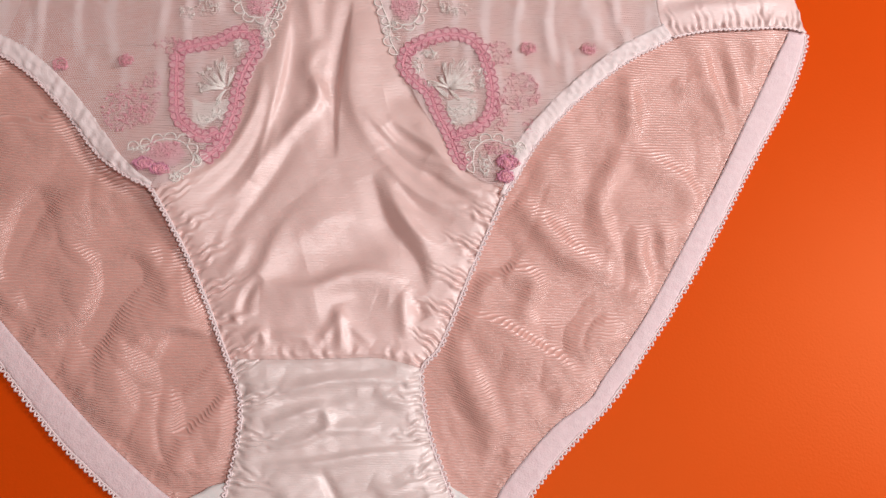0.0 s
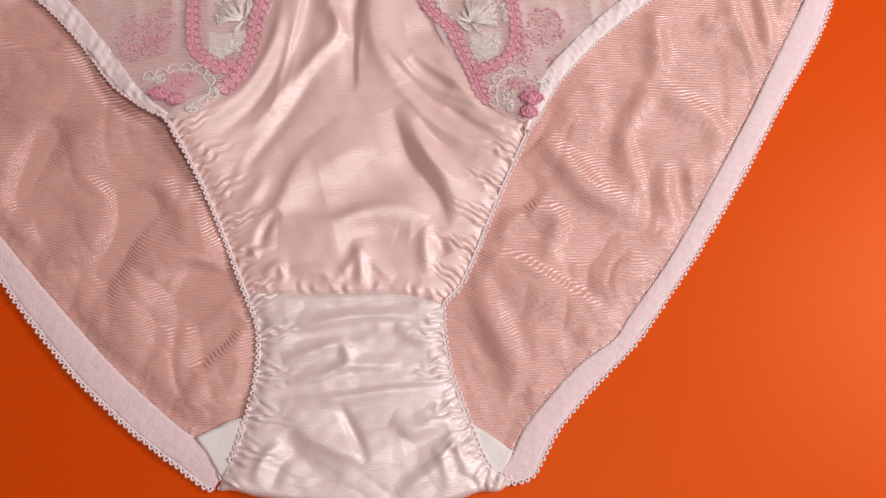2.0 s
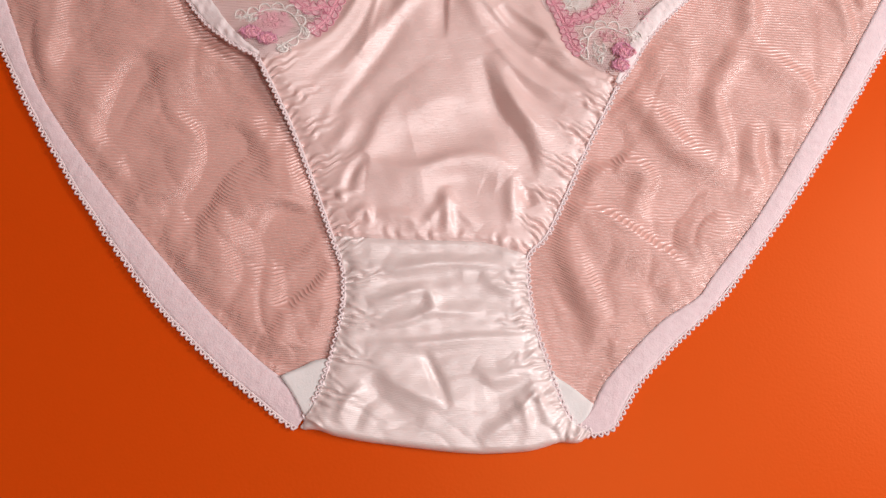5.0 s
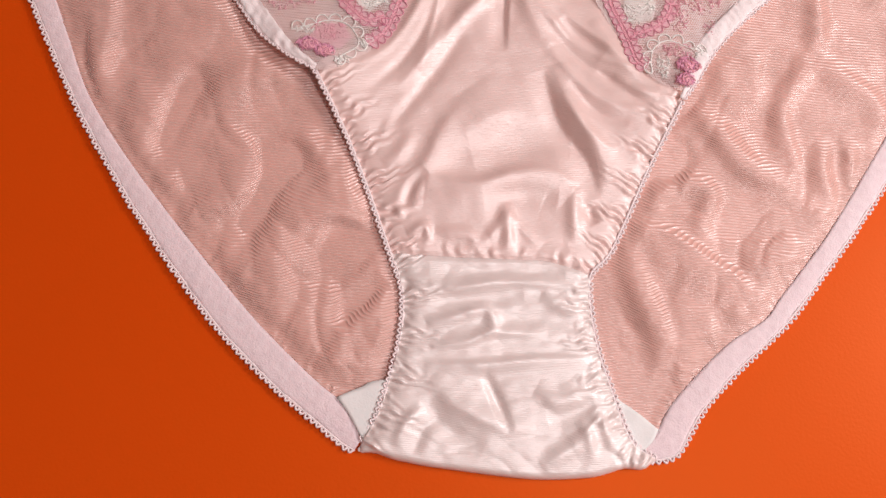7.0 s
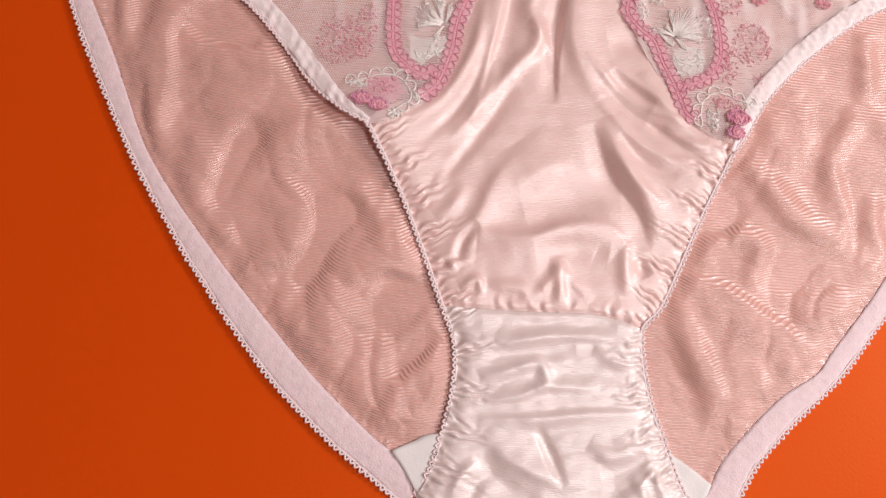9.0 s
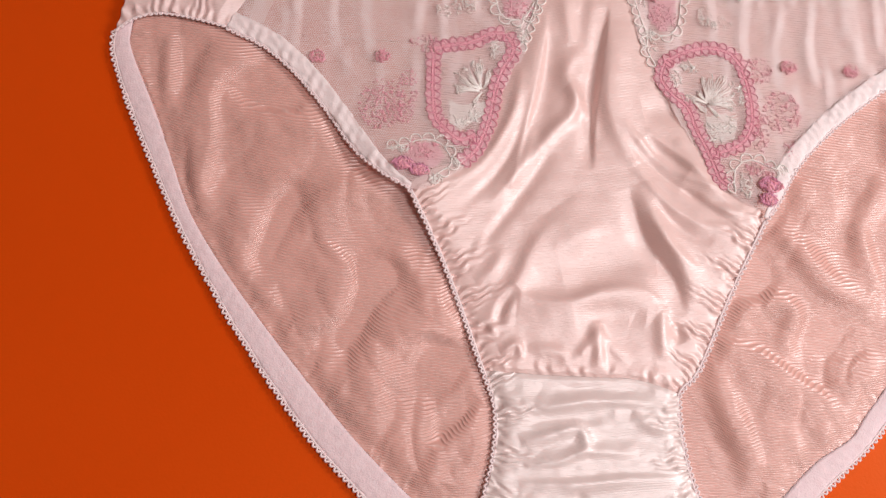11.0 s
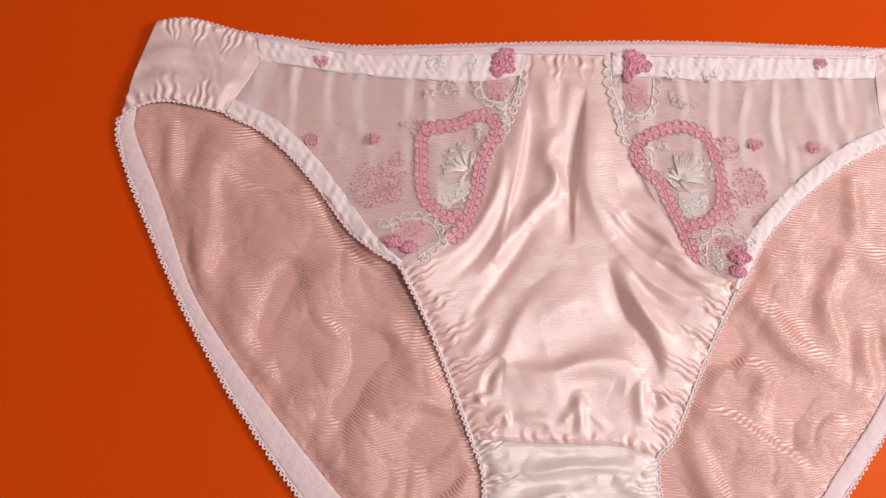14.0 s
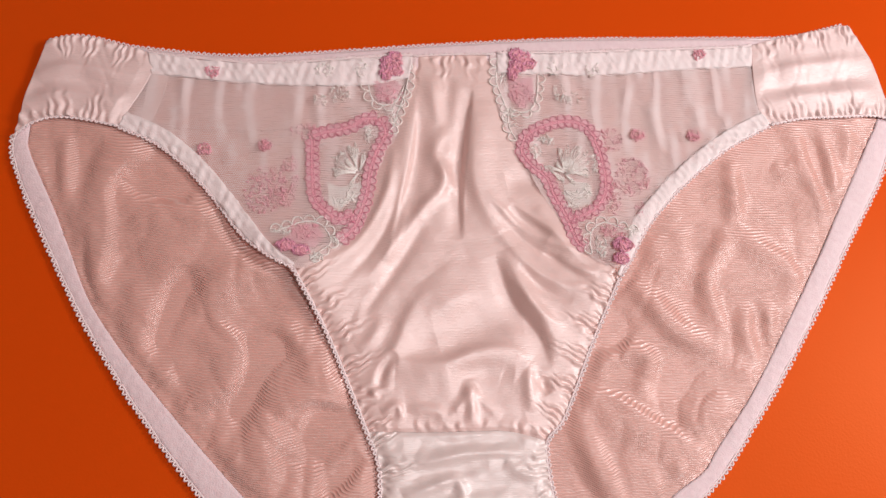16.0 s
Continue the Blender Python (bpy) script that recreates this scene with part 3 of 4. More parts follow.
band_left = band("back_leg_band", BAND_L_IN, BAND_L_OUT, band_height, ELASTIC, "pale pink elastic band")
band_right = band("back_leg_band", BAND_R_OUT, BAND_R_IN, band_height, ELASTIC, "pale pink elastic band")
picots("picot_edging", BAND_L_OUT[:0:-1], lambda p: band_height(p), 2.25, 1.45, band_left)
picots("picot_edging", BAND_R_OUT[1:], lambda p: band_height(p), 2.25, 1.45, band_right)
back_waist = band("back_waistband", WAIST_BACK, [(x * 0.995, y - 11) for x, y in WAIST_BACK], lambda p: front_z(p) - 0.6 - 1.2 * np.clip((np.abs(p[:, 0] + 10) - 130) / 15, 0, 1), ELASTIC, "pale pink elastic band", 0.08)
picots("picot_edging", WAIST_BACK[::-1], lambda p: front_z(p) - 0.9 - 0.6 * np.clip((np.abs(p[:, 0] + 10) - 130) / 15, 0, 1), 2.15, -1.25, back_waist, thread=0.36)

# lining of the crotch, white, showing beside the gusset
LINING_TOP = [(-59, -98.6), (-52, -95), (-43, -91.5), (-8, -89), (30, -90), (38, -93), (44, -96.5), (50.5, -101)]
LINING_LOW = [(-50, -110.5), (-44, -112), (-8, -115), (30, -113), (42, -109), (46, -108)]
grid = patch_between(LINING_TOP, LINING_LOW, [LINING_TOP[0], (-54.4, -104), LINING_LOW[0]], [LINING_TOP[-1], (48.6, -105), LINING_LOW[-1]], 80, 14)
xy = grid.reshape(-1, 2)
cloth("gusset_lining", grid, 2.5 + 0.3 * ripple(xy, 12, 8), LINING, garment, "plain white cotton lining")

# front: satin middle, gusset, sides
FRONT_FOLDS = [
    ([(-32.2, 95.8), (-32.6, 78), (-34.1, 63), (-38.5, 40.9), (-41.6, 19.7)], 1.5, 2, 7),
    ([(-28.6, 86), (-29.4, 61.1), (-32.8, 40.3)], -1.0, 4, 4),
    ([(-16.7, 81.2), (-22.2, 69.5), (-18.4, 59.7), (-19.2, 51.9), (-27.1, 42.4), (-42, 19.9)], 1.4, 2.6, 3),
    ([(-7.5, 99.4), (-10.7, 69.7), (-11.8, 50.3), (-11.3, 31)], -2.2, 1.2, 4),
    ([(-3.6, 94.2), (-5.2, 63.9), (-2.2, 48.8), (6.6, 34.2)], 1.7, 7, 4),
    ([(8.7, 45), (16.1, 38.5), (25.7, 32.1)], -1.1, 4, 3),
    ([(8.6, 56.5), (16.7, 58.2), (26, 57.3)], -1.0, 5, 5),
    ([(20.8, 46.4), (32.8, 30.5), (43.6, 20.6)], 1.0, 3, 3),
    ([(-55.7, -8.4), (-46.9, 3.7), (-34.4, 21.4), (-25.9, 37.6)], -1.3, 2.5, 3),
    ([(-45.5, -35), (-41.3, -25.2), (-34.7, -13.7), (-30.5, -2.2), (-21.3, 11.5)], 1.3, 3, 5),
    ([(-42.5, -32.4), (-40.1, -23.8), (-35.8, -17.4)], -1.5, 2, 2),
    ([(-22.6, 14.9), (-15.6, 6.7), (-8.8, -0.4)], 1.0, 9, 9),
    ([(-19.2, -11.3), (-5.9, -7.1), (6.4, -2.1), (15.4, -1.2)], -1.3, 9, 7),
    ([(-35.5, -21.9), (-17.4, -21.6), (-3, -15.9), (9.1, -14.7), (17.5, -20.1)], 2.4, 3, 8),
    ([(-14.9, -25.8), (0.9, -22.2), (11.9, -23.2)], -1.0, 4, 5),
    ([(-6.3, -26.5), (-5.3, -35.8), (-4.5, -45)], 1.5, 2.4, 2.4),
    ([(-6, -29.2), (-9.5, -36.8), (-14.5, -43.5)], 0.7, 2, 2),
    ([(-6, -29.2), (0, -35.9), (6.6, -41.5)], 0.7, 2, 2),
    ([(-40.2, -41.5), (-34.5, -38.1), (-32.3, -43.7)], 1.2, 1.8, 1.8),
    ([(-30.9, -39.4), (-18.9, -39.5), (-15.1, -44.9)], 0.9, 2.4, 2.4),
    ([(3.3, 24.3), (11.3, 4.6), (21.5, -8.1), (25.8, -21.9)], -1.6, 1.8, 5),
    ([(8.2, 27.4), (16.1, 8.9), (26.3, -5.2), (31.4, -16.9)], 1.8, 5, 3),
    ([(17.9, -18.4), (17.6, -27.8), (19.3, -38.9)], 1.2, 2.5, 2.5),
    ([(22.8, -24.7), (24.1, -28.4), (25.8, -31.4)], -1.4, 2, 2),
    ([(24, 26.8), (37.5, 17.7), (44.7, 14.5)], -0.9, 2, 2.5),
    ([(29.6, 25.1), (38.7, 19.6), (46.6, 17.7)], 0.8, 2, 2),
    ([(-51, -16.6), (-45, -11.7), (-41.3, -2.6)], 0.8, 2.5, 2.5),
    ([(-24.6, 104.5), (-22.8, 91.8), (-20.7, 80.7)], 0.8, 3, 3),
    ([(-16.3, 105.6), (-17, 92.6), (-17, 81.1)], -0.7, 3, 3),
    ([(-0.6, 51.5), (13.0, 39.4), (26.8, 31.0), (40.5, 27.4)], 0.8, 1.6, 1.6),
    ([(1.4, 45.6), (15.3, 32.5), (29.1, 24.2), (43.9, 20.7)], -0.8, 1.8, 1.8),
    ([(9.4, 49.8), (22.2, 40.1), (33.7, 31.5)], 0.6, 1.5, 1.5),
    ([(3.9, 36.3), (17.7, 21.1), (31.3, 12.9), (41.5, 12.5)], 0.9, 2, 2),
    ([(13.2, 20.8), (24.5, 10.2), (35.8, 6.5)], -0.7, 2, 2),
    ([(11.0, 16.1), (22.3, 1.1), (32.3, -4.9)], 0.7, 2, 2),
    ([(-39.3, 69.7), (-42.1, 49.4), (-51.0, 29.9), (-63.4, 17.6)], 0.8, 2, 2),
    ([(-35.9, 61.9), (-39.3, 40.1), (-47.3, 23.3), (-59.5, 8.9)], -0.8, 2, 2),
    ([(-32.8, 45.3), (-38.6, 26.2), (-48.8, 11.9)], 0.7, 2, 2),
    ([(-38.1, 17.2), (-48.3, 3.1), (-53.9, -10.4)], 0.8, 2, 2),
    ([(-22.1, 63.0), (-15.0, 56.3), (-10.4, 42.3)], 0.9, 2.5, 2.5),
    ([(-30.3, -8.9), (-15.5, 3.0), (-2.3, 8.4)], 0.6, 4, 4),
]
grid = patch_between([CENTRE_L[0], (-15, 115.2), CENTRE_R[0]], SEAM, CENTRE_L + LEG_L[1:6], CENTRE_R + LEG_R[1:6], 300, 440)
xy = grid.reshape(-1, 2)
z = front_z(xy) + 0.2 + 0.3 * ripple(xy, 34, 31) + 0.10 * ripple(xy, 10, 33) + 1.35 * soften(folds(xy, FRONT_FOLDS), grid, 3)
z += gathers(xy, LEG_L[:6], 3.1, 1.15, 9, 41) + gathers(xy, LEG_R[:6], 3.1, 1.15, 9, 42)
z += gathers(xy, [CENTRE_L[0], (-15, 115.2), CENTRE_R[0]], 4.2, 0.6, 9, 43) + gathers(xy, SEAM, 6.0, 0.35, 5, 44)
d, _, _ = near(xy, smooth(SEAM, 40))
z -= 0.9 * np.exp(-((d / 1.2) ** 2))
for edge in (LEG_L[:6], LEG_R[:6]):
    d, _, _ = near(xy, smooth(edge, 40))
    z -= 1.2 * np.exp(-((d / 3.5) ** 2))
for edge in (CENTRE_L, CENTRE_R):
    d, _, _ = near(xy, smooth(edge, 40))
    z -= 0.8 * np.exp(-((d / 4.0) ** 2))
z = 1.3 + np.log1p(np.exp((z - 1.3) * 1.6)) / 1.6
cloth("front_panel", grid, z, SATIN, garment, "glossy pale pink satin, gathered at its edges", drape=0.6)

GUSSET_FOLDS = [
    ([(-31.9, -58.1), (-22.8, -58.9), (-2.8, -54.7), (15.7, -55.1), (20, -58.7)], 1.2, 2.5, 2),
    ([(-31.3, -52.9), (-11, -52.5), (15.5, -50.1)], -0.7, 3, 3),
    ([(-30.6, -62.7), (-22.5, -63.4), (1.6, -59.3)], -0.7, 2.5, 2.5),
    ([(7.7, -58.5), (16.1, -62.5), (22.2, -61.7)], 0.9, 2.2, 2.2),
    ([(-30.8, -72.3), (-20.1, -68), (-11.3, -65.1), (-8.3, -70.9), (-11.6, -75.1)], 1.1, 2, 2.5),
    ([(-29.3, -79.7), (-17.5, -77.1), (-7.8, -72.9), (10.4, -72.3)], 1.0, 2.2, 1.6),
    ([(-6.1, -67.7), (6.1, -66.9), (20.4, -68)], -0.6, 3, 3),
    ([(-30.7, -86.3), (-11.1, -84.1), (6.8, -81.1), (24.9, -79.5)], 1.3, 1.4, 3),
    ([(-10.9, -86.1), (-5.4, -95.7), (-0.2, -106.2)], -1.2, 1.8, 1.8),
    ([(-28.5, -90.1), (-18, -98.4), (-3.9, -103.4), (8, -103.8)], 1.2, 4, 3),
    ([(-29.9, -97.1), (-21.4, -106.3), (-9.2, -112.4)], -0.9, 3, 3),
    ([(7.3, -91), (15.5, -94.5), (27.4, -89.8)], 1.1, 4, 3),
    ([(11.8, -100.6), (19.7, -98.2), (27.5, -93.8)], -0.7, 3, 3),
    ([(29.8, -99.6), (22.1, -107.9), (10.6, -116.2)], 1.1, 3.5, 3),
    ([(-38.3, -113), (-35.1, -105.2), (-29.7, -99)], 0.9, 2, 2),
    ([(-32.3, -115.6), (-29.1, -106.8), (-23.6, -102.6)], -0.6, 2, 2),
    ([(35.1, -109.1), (30.8, -101.5), (26.6, -95.9)], 0.9, 2, 2),
    ([(28.3, -114.3), (26, -105.7), (22.7, -100)], 0.7, 2, 2),
]
HEM = [(-49.3, -112.5), (-49.8, -115.8), (-44.6, -115.9), (-38.8, -117.4), (-34, -118.1), (-23.6, -119.1), (6.7, -120.5), (25.7, -118.9), (33.3, -117), (39, -114.9), (45.8, -114.5), (50.2, -111)]
grid = patch_between(SEAM, HEM, LEG_L[5:], LEG_R[5:], 260, 260)
xy = grid.reshape(-1, 2)
z = 4.3 + 0.25 * ripple(xy, 30, 51) + 0.10 * ripple(xy, 9, 53) + soften(1.6 * folds(xy, GUSSET_FOLDS) + 0.25 * billows(xy * (0.6, 1.3), 18, 55), grid, 4)
z += gathers(xy, LEG_L[5:], 3.1, 1.15, 9, 61) + gathers(xy, LEG_R[5:], 3.1, 1.15, 9, 62)
d, _, _ = near(xy, smooth(SEAM, 40))
z -= 0.7 * np.exp(-((d / 1.0) ** 2))
for edge in (LEG_L[5:], LEG_R[5:]):
    d, _, _ = near(xy, smooth(edge, 40))
    z -= 1.5 * np.exp(-((d / 3.0) ** 2))
z = 2.4 + np.log1p(np.exp((z - 2.4) * 2.0)) / 2.0
d, _, _ = near(xy, smooth(HEM, 60))
z = 0.7 + (z - 0.7) * np.sqrt(1 - np.clip(1 - d / 2.6, 0, 1) ** 2)
gusset = cloth("gusset", grid, z, GUSSET_SATIN, garment, "glossy pale pink satin, gathered at its edges", drape=0.6)

for name, top, low, left, right, seed in (
    ("side_panel", [SIDE_L[0], (-180.5, 112.2), (-171.4, 112.9), (-154.8, 109.6), SEAM_L[0]], SIDE_L_LOW, SIDE_L, SEAM_L, 71),
    ("side_panel", [SEAM_R[0], (138, 135), SIDE_R[0]], SIDE_R_LOW, SEAM_R, SIDE_R, 72),
):
    grid = patch_between(top, low, left, right, 110, 100)
    xy = grid.reshape(-1, 2)
    across = [grid[round(99 * v), ::18] + (0, rng.uniform(-2, 2)) for v in (0.38, 0.56, 0.7)]
    waves = folds(xy, [(across[0], 1.8, 3, 5), (across[1], -1.6, 4, 3), (across[2], 1.4, 3, 4)])
    z = front_z(xy) + 0.9 + 0.7 * ripple(xy, 26, seed) + soften(waves + 0.35 * billows(xy, 20, seed + 9), grid, 4)
    z += gathers(xy, top, 3.6, 1.0, 8, seed + 1) + gathers(xy, low, 3.4, 1.1, 8, seed + 2)
    d, _, _ = near(xy, smooth(right if seed == 71 else left, 40))
    level = front_z(xy) + 0.35
    z = level + (z - level) * np.clip(d / 5, 0, 1)
    panel = cloth(name, grid, z, SIDE_SATIN, garment, "glossy pale pink satin, gathered top and bottom", drape=0.6)
    picots("picot_edging", low, lambda p: front_z(p) + 0.9, 2.0, -0.75, panel, thread=0.34)

# seam allowance of the side, pale through the net
grid = patch_between([(-143.8, 98.4), (-140.8, 98.7), (-135.4, 98.5)], [(-146.1, 74.4), (-142.6, 75.3), (-140.1, 77.3)], [(-143.8, 98.4), (-144.7, 85.9), (-146.1, 74.4)], [(-135.4, 98.5), (-137.3, 87.7), (-140.1, 77.3)], 24, 40)
xy = grid.reshape(-1, 2)
cloth("seam_allowance", grid, front_z(xy) - 0.35 + 0.15 * ripple(xy, 9, 90), SATIN, garment, "folded pale satin seam edge under the net")

# front elastic bands and their edging
for low, high in ((-146, -33), (3.5, 123)):
    top_line = smooth([p for p in smooth(WAIST_FRONT, 187) if low <= p[0] <= high], 40)
    low_line = smooth([p for p in smooth(BAND_LOW, 200) if low <= p[0] <= high], 40)
    waist = band("front_waistband", top_line, low_line, lambda p: front_z(p) + 0.5, FRONT_ELASTIC, "pale pink elastic band with a puckered surface", 0.45, 200, 0.35)
    picots("picot_edging", top_line, lambda p: front_z(p) + 0.7, 2.2, 0.75, waist, thread=0.34)
picots("picot_edging", [CENTRE_L[0], (-15, 115.2), CENTRE_R[0]], lambda p: front_z(p) + 0.6, 2.2, 0.6, garment, "pearly pink thread edging", thread=0.3)
for trim, sign in ((TRIM_L, 1), (TRIM_R, -1)):
    line = smooth(trim, 24)
    width = np.interp(np.arange(24), [0, 17, 23], [7.0, 6.6, 1.5])[:, None]
    inner = line + (beside(line, sign) - line) * width
    pair = (inner, trim) if sign < 0 else (trim, inner)
    strip_ob = band("front_leg_trim", *pair, lambda p: front_z(p) + 0.3, FRONT_ELASTIC, "pale pink elastic band with a puckered surface", 0.42, 160, 0.4)
    picots("picot_edging", trim, lambda p: front_z(p) + 0.1, 2.0, -1.0 * sign, strip_ob, thread=0.4)
picots("picot_edging", LEG_L, lambda p: np.clip(front_z(p) - 0.8 - np.clip((-106 - p[:, 1]) / 2.5, 0, 1.0), 1.2, 20), 2.1, -1.25, gusset, thread=0.42)
picots("picot_edging", LEG_R, lambda p: np.clip(front_z(p) - 0.8 - np.clip((-106 - p[:, 1]) / 2.5, 0, 1.0), 1.2, 20), 2.1, 1.25, gusset, thread=0.42)

# ---- lace: net and embroidery ----
def net_z(p):
    return front_z(p) + 0.15 + 0.22 * np.sin(p[:, 0] * 0.55 + 0.12 * p[:, 1] + 2 * ripple(p, 40, 81)) * np.clip((p[:, 1] - 30) / 50, 0, 1)


def net_width(p):
    """Strands bunch together in the soft vertical gathers under the waistband."""
    bunch = np.sin(p[:, 0] * 0.42 + 0.06 * p[:, 1] + 2.5 * ripple(p, 46, 83)) + 0.6 * np.sin(p[:, 0] * 0.93 + 1.5 * ripple(p, 30, 85))
    return 0.23 + 0.22 * np.clip(bunch, 0, 1.4) * np.clip((p[:, 1] - 30) / 60, 0.1, 1)


def lace(outline, borders, scallop_rows, petals, patches, pale, roses, dots, small, nets):
    panel = hex_net("lace_panel", outline, net_z, 0.88, net_width, NET, garment, "sheer pale pink tulle net, softly gathered")
    for path, width in borders:
        line = smooth(path, 60)
        poly = np.vstack([beside(line, width / 2), beside(line, -width / 2)[::-1]])
        hex_net("pink_border", poly, lambda p: front_z(p) + 0.45, 0.8, lambda p: np.full(len(p), 0.36), PINK_NET, panel, "deep pink embroidered border")
        for way in (line, line[::-1]):
            scallops("border_stitching", beside(way, width * 0.12), 3.3, width * 0.46, PINK_THREAD, panel, "deep pink embroidered scallops", 0.17, 0.6, double=False)
            scallops("border_stitching", beside(way, width * 0.04), 1.7, width * 0.1, PALE_PINK_THREAD, panel, "pink embroidered filling stitches", 0.15, 0.5, double=False)
        spots = [(x, y, width * 0.5, width * 0.5, 4, 1.1) for x, y in line[::3]]
        stitches("border_filling", spots, PALE_PINK_THREAD, panel, "pink embroidered filling stitches", 0.12, 0.45, 1.0)
    for poly, mat in nets:
        hex_net("sheer_fill", poly, lambda p: front_z(p) + 0.4, 0.9, lambda p: np.full(len(p), 0.30), mat, panel, "dense embroidered ground", 0.2)
    for path in scallop_rows:
        scallops("ivory_braid", path, 4.4, 3.0, WHITE_THREAD, panel, "ivory scalloped thread edge", 0.27, double=False)
    lines = []
    for a, b in petals:
        a, b = np.array(a), np.array(b)
        side = np.array([-(b - a)[1], (b - a)[0]])
        bow = rng.uniform(-0.12, 0.12)
        for k in (-1, -0.4, 0.3, 1):
            tip = b + side * (0.11 * k + rng.normal(0, 0.03)) - (b - a) * rng.uniform(0, 0.16)
            lines.append(np.vstack([lift(a + side * 0.02 * k, 0.5), lift(a + (b - a) * 0.35 + side * (bow + 0.045 * k), 0.8), lift(a + (b - a) * 0.72 + side * (bow * 0.8 + 0.11 * k), 0.85), lift(tip, 0.55)]))
        for _ in range(7):
            c = b - (b - a) * rng.uniform(0, 0.25) + rng.normal(0, 0.35, 2)
            w = rng.normal(0, 0.55, 2)
            lines.append(np.vstack([lift(c - w, 0.5), lift(c, 0.95), lift(c + w, 0.5)]))
    verts, faces = tubes(lines, [0.19 * rng.uniform(0.75, 1.25) for _ in lines], 5)
    mesh_object("white_flower", verts, faces, WHITE_THREAD, panel, "ivory embroidered flower with thin petals")
    stitches("white_flower_ground", [(x, y, rx, ry, count // 2, size) for x, y, rx, ry, count, size in patches], WHITE_THREAD, panel, "ivory embroidered ground", 0.19, 0.35, 0.9)
    for spot in pale:
        x, y, rx, ry, count, size = spot
        stitches("pink_speckle", [(x, y, rx * 1.15, ry * 1.15, int(count * 1.3), size * 0.8)], PALE_PINK_THREAD, panel, "scattered pale pink stitches", 0.2, 0.45, 1.0)
    for x, y, rx, ry, count in roses:
        rose = stitches("rosebud", [(x, y, rx, ry, int(count * 1.4), 2.4)], ROSE_THREAD, panel, "raised magenta embroidered rosebud", 0.32, 1.0, 0.35)
        stitches("petal", [(x + 0.3 * rx, y - 0.2 * ry, rx * 0.8, ry * 0.8, count // 2, 2.2)], PALE_PINK_THREAD, rose, "bright pink stitched petals", 0.3, 1.35, 0.35)
    stitches("white_sprig", dots, WHITE_THREAD, panel, "faint ivory stitched sprig", 0.2, 1.0, 1.0)
    for x, y in small:
        stitches("small_flower", [(x, y, 3.2, 3.0, 40, 1.9)], PALE_PINK_THREAD, panel, "small pink stitched flower", 0.27, 1.15, 0.5)


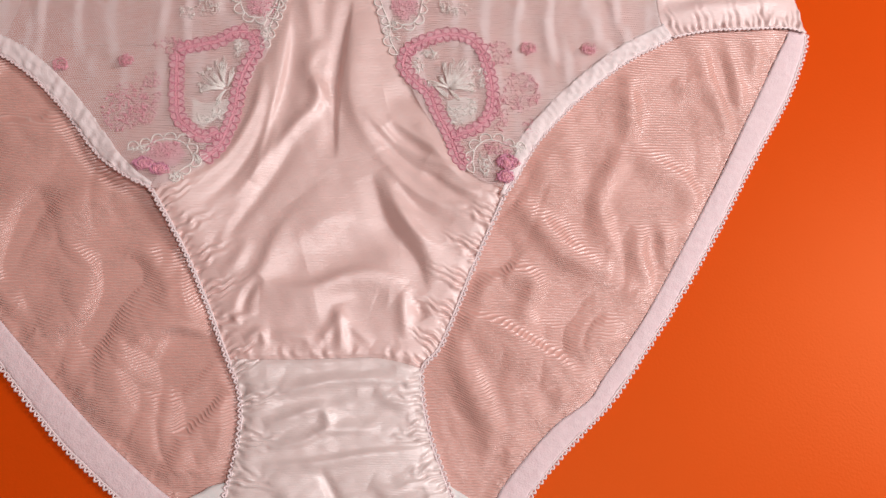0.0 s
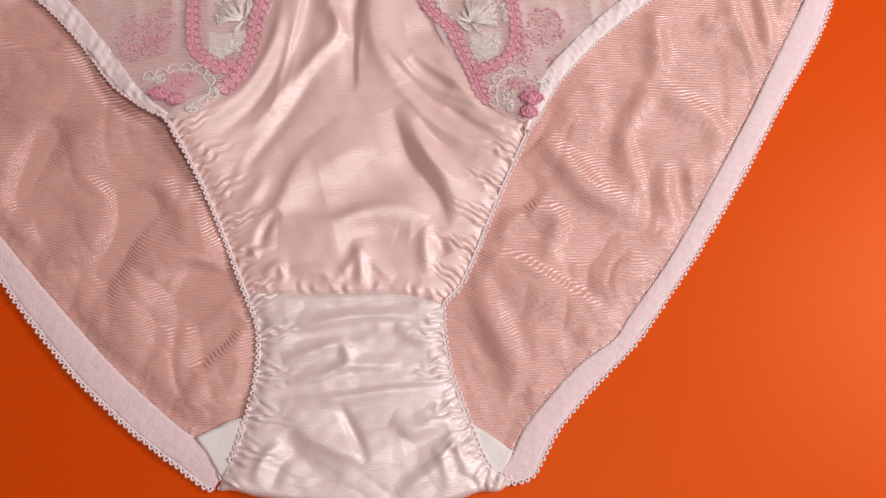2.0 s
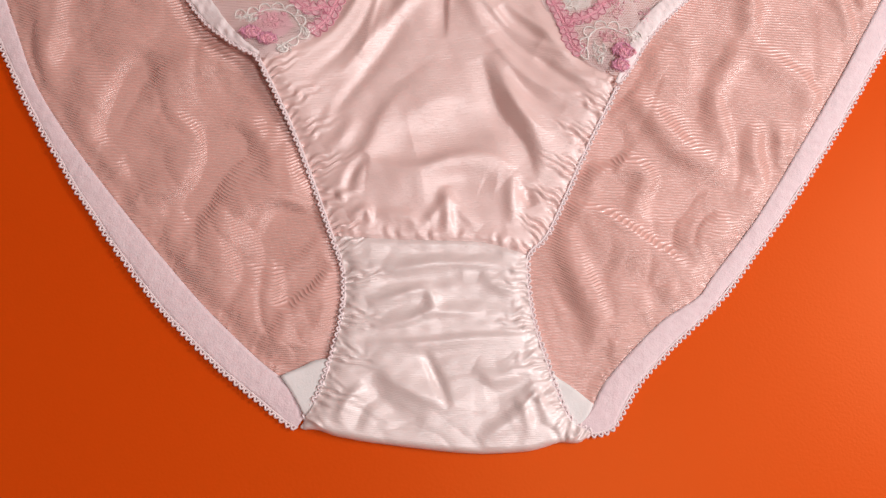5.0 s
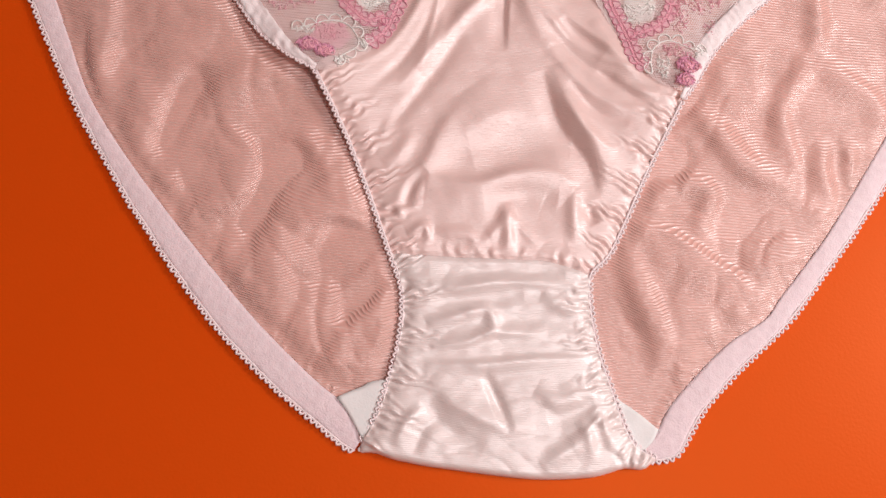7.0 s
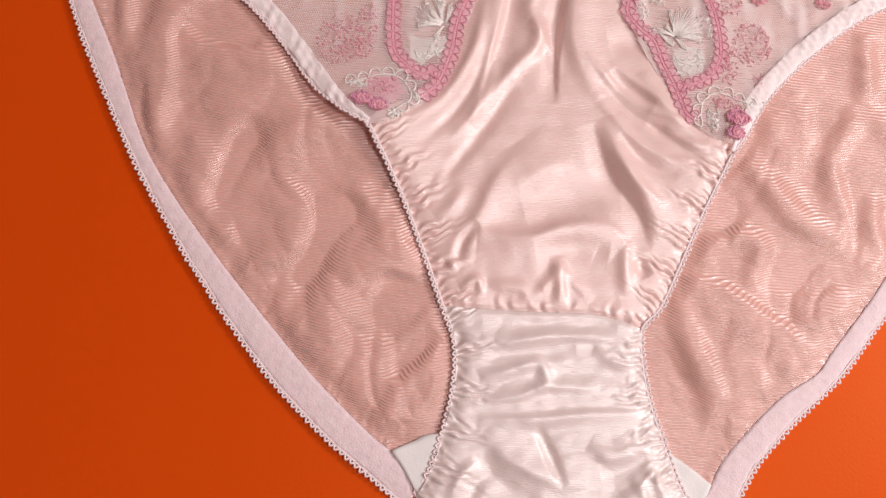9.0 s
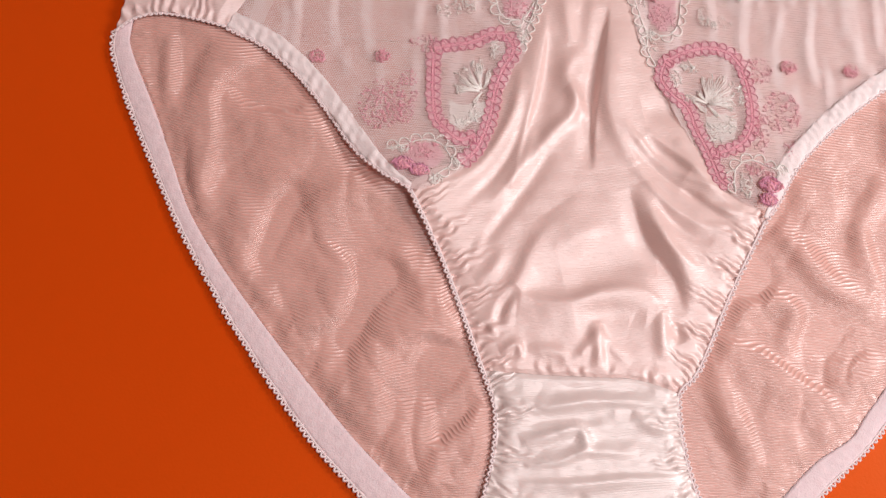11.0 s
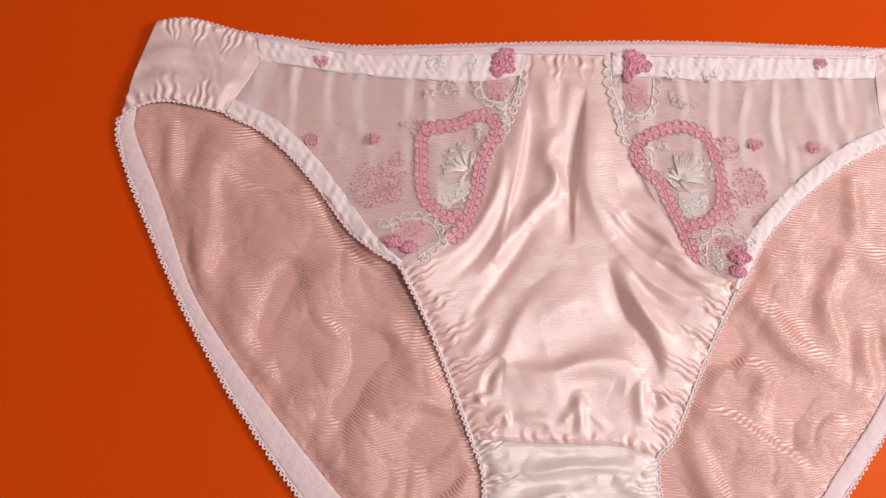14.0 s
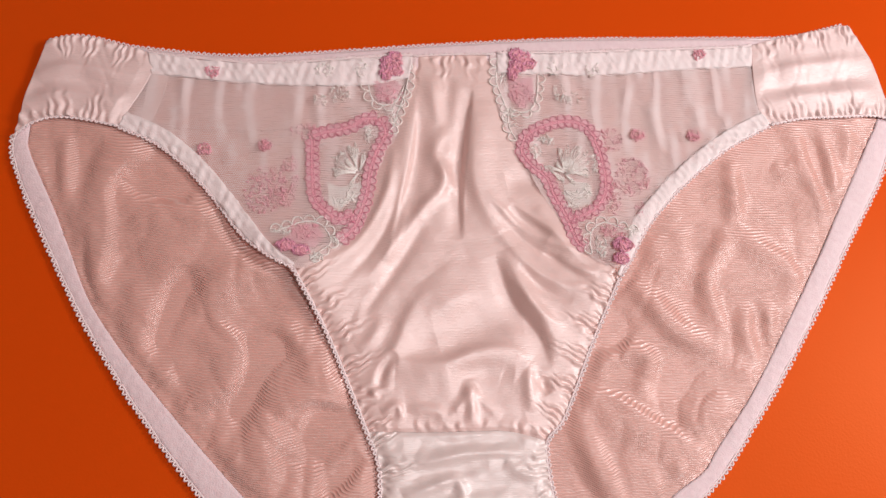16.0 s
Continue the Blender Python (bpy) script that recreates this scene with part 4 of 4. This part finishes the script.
lace(
    outline=[(-143.8, 99), (-111.5, 97.5), (-76, 97.8), (-52.1, 99.5), (-48.3, 111.6), (-31.1, 113.1), (-32, 98.7), (-35.6, 82.6), (-41.3, 68.8), (-46.3, 51.4), (-51.1, 34), (-59.7, 24), (-72.1, 14.9), (-78.7, 14.2), (-89.6, 24.9), (-99.2, 34), (-116.9, 54.9), (-131.8, 67.7), (-152.3, 79)],
    borders=[
        ([(-73.8, 73), (-67.6, 75.4), (-58.3, 78.1), (-52.5, 82.1), (-47.1, 82.9)], 5.2),
        ([(-46.1, 83), (-43, 76.4), (-46.5, 67.8), (-48.9, 58.8), (-49.9, 48.7), (-51.8, 40.8), (-54.3, 33.4), (-59.9, 26.8)], 5.2),
        ([(-73.7, 71.5), (-72.9, 57.4), (-71, 45.1), (-66.8, 40), (-60.8, 36.4), (-55.2, 39.1)], 5.0),
    ],
    scallop_rows=[[(-87.6, 28.8), (-81, 31.5), (-74.4, 34.3), (-68.4, 33.6), (-64.6, 29.7), (-63.7, 25.7), (-67.7, 21.7), (-71.6, 18.2)], [(-36.5, 109.7), (-34.8, 102.5), (-36, 94.4), (-38.1, 87.7), (-39.8, 81), (-42.1, 76.5)], [(-51.7, 100), (-50.4, 93.5), (-46.4, 89.3), (-39.7, 90.8), (-36.3, 98.4)][::-1]],
    petals=[((-54.5, 58.4), (-64.6, 63.9)), ((-54.5, 58.4), (-62.5, 67.1)), ((-54.5, 58.9), (-58.8, 69.3)), ((-55, 59.4), (-56.1, 71)), ((-55, 57.9), (-64.8, 58.4)), ((-54.9, 57.4), (-64.6, 55.9)), ((-53.6, 58.5), (-51.9, 66.7)), ((-54, 57.2), (-57, 50.8)), ((-54.1, 58.5), (-59.4, 63.2))],
    patches=[(-50.6, 75.2, 2.1, 3.7, 60, 3), (-55.8, 65.9, 1.4, 3.3, 40, 3), (-61.3, 44.4, 3.3, 2.1, 60, 3), (-56.3, 47.2, 2.3, 2.8, 50, 3), (-60.4, 27.5, 2.8, 2.8, 60, 3), (-68.9, 18.8, 3.3, 1.9, 50, 3), (-40.6, 83.6, 2.8, 4.7, 70, 3), (-83.1, 29.5, 4.2, 1.6, 50, 3)],
    pale=[(-91.3, 47.7, 7.5, 9.3, 190, 1.6), (-82.4, 51.9, 3.7, 10.5, 90, 1.6), (-75.8, 74.9, 6.5, 3.3, 60, 1.6), (-42.2, 94, 5.1, 3.7, 60, 1.8), (-74.2, 30.4, 5.8, 3.7, 60, 1.8)],
    roses=[(-81.6, 23.7, 3.7, 2.6, 60), (-75.4, 21.8, 3.7, 2.3, 60), (-42.3, 110.1, 4.7, 2.8, 60), (-40.2, 105.7, 3.3, 2.8, 50), (-44.5, 103.8, 2.8, 3.3, 40), (-41, 112.7, 3.3, 2.1, 50), (-42.7, 107.1, 4.2, 3.7, 60)],
    dots=[(-70.4, 104.1, 4.2, 3.3, 40, 1.6), (-63.8, 92.6, 5.1, 4.2, 50, 1.6), (-54.8, 105.2, 2.3, 4.2, 30, 1.6), (-72, 89.4, 3.3, 2.8, 24, 1.6)],
    small=[(-117.6, 100), (-117.8, 64.3), (-93.2, 67.5)],
    nets=[([(-66.3, 52.8), (-61.6, 50.6), (-52.4, 53.6), (-52.2, 48.6), (-61, 40.3), (-65.3, 43)], WHITE_THREAD), ([(-49.7, 100.2), (-40.1, 101.4), (-37.1, 98.4), (-40.9, 91.2), (-47.4, 90.8)], PINK_NET), ([(-81.8, 26.5), (-76.6, 32.7), (-69.8, 33.1), (-66.1, 28.5), (-69.2, 23.5), (-78.2, 23.1)], PINK_NET)],
)
lace(
    outline=[(1.1, 116.8), (21.8, 118.3), (22.9, 109.5), (47, 110.6), (85.9, 116.4), (121.9, 120.9), (123, 96.5), (96.2, 74.9), (80.1, 58.3), (69.6, 45), (62.8, 29.8), (55.2, 19.7), (46.9, 22.7), (38, 28.6), (33, 38.2), (23.5, 52.7), (16.9, 65.1), (11.1, 75.1), (5.7, 87.9), (1.7, 103.7)],
    borders=[
        ([(16.5, 78), (23.9, 83.2), (33.9, 86.5), (42.5, 85.2), (48.1, 79.1)], 5.2),
        ([(17, 79.1), (15.4, 71.2), (20.3, 64.7), (26.1, 59.9), (29.3, 51.8), (33.1, 44.4), (35.8, 37.8), (38.1, 31.6), (41.4, 28.8)][::-1], 5.2),
        ([(47.6, 78.3), (49.9, 71.6), (51.5, 61.9), (50.8, 53.7), (47.2, 47.4), (42.2, 44.1), (34.9, 41.3)], 4.6),
    ],
    scallop_rows=[[(4.6, 114.8), (4.1, 103.9), (6.6, 95.9), (9.1, 89.4), (9.6, 82.8), (13, 76.2)][::-1], [(22.4, 108.4), (22.1, 99.7), (20.3, 92.8), (16, 89.6), (10.3, 90.8)], [(43.7, 26), (43.4, 32.5), (45, 37.6), (49.9, 40.5), (57.1, 38.4), (64.3, 36.8)]],
    petals=[((33.4, 62.7), (23.7, 64.4)), ((33.4, 62.7), (31.9, 73.7)), ((33.9, 63), (35.6, 75)), ((34.4, 63), (41.1, 75.8)), ((34.4, 62.7), (44, 73.4)), ((34.4, 62.5), (44.8, 68.7)), ((34.4, 62.2), (44.7, 64.6)), ((34.4, 62), (44.2, 61.5)), ((33.4, 62.4), (37.7, 58)), ((27.3, 63.6), (33.3, 58.8)), ((33.4, 63.4), (29.8, 67.1))],
    patches=[(26.3, 77.3, 3.7, 2.1, 50, 3), (21.3, 71.8, 2.1, 3.3, 40, 3), (47.1, 69.4, 1.9, 5.6, 50, 3), (36.9, 52.2, 4.2, 2.8, 60, 3), (43, 55, 2.3, 4.2, 50, 3), (35.6, 48.3, 4.2, 1.6, 40, 3), (47.6, 29.1, 3.3, 5.1, 80, 3), (10.3, 86.8, 3.3, 4.7, 60, 3), (61.9, 37.2, 3.3, 2.3, 40, 3), (6.6, 106.8, 2.3, 4.7, 40, 3)],
    pale=[(53.6, 79, 5.6, 4.7, 80, 1.6), (62.9, 62.5, 7, 7.9, 150, 1.6), (53.9, 51.8, 3.3, 7, 60, 1.6), (67.2, 47.4, 3.3, 3.3, 30, 1.6), (15.3, 97.9, 5.1, 5.1, 70, 1.8), (53.4, 36.7, 5.1, 2.8, 50, 1.8)],
    roses=[(56.8, 30.7, 4.2, 3.3, 70), (55.6, 24.6, 3.3, 2.6, 60), (12.2, 117.6, 3.3, 2.8, 50), (16.7, 113.5, 4.7, 3.3, 70), (11.1, 108.4, 2.3, 4.7, 50), (14.7, 116.7, 4.7, 2.8, 60), (13.1, 112.1, 3.7, 4.2, 60)],
    dots=[(30.5, 111.2, 3.7, 4.2, 40, 1.6), (36.6, 97.9, 6.1, 3.3, 40, 1.6), (47.1, 112.3, 3.3, 4.2, 40, 1.6), (31.6, 100.3, 2.3, 4.2, 30, 1.6)],
    small=[(96.7, 122.8), (66.2, 81.8), (91.6, 83.1)],
    nets=[([(33.3, 57), (40.7, 59.2), (45.5, 56.4), (44.1, 48.8), (36.7, 46.4), (33.2, 52)], WHITE_THREAD), ([(9.1, 105.6), (20.4, 106.3), (20.3, 96.8), (15.3, 91.1), (10.4, 94.8)], PINK_NET)],
)
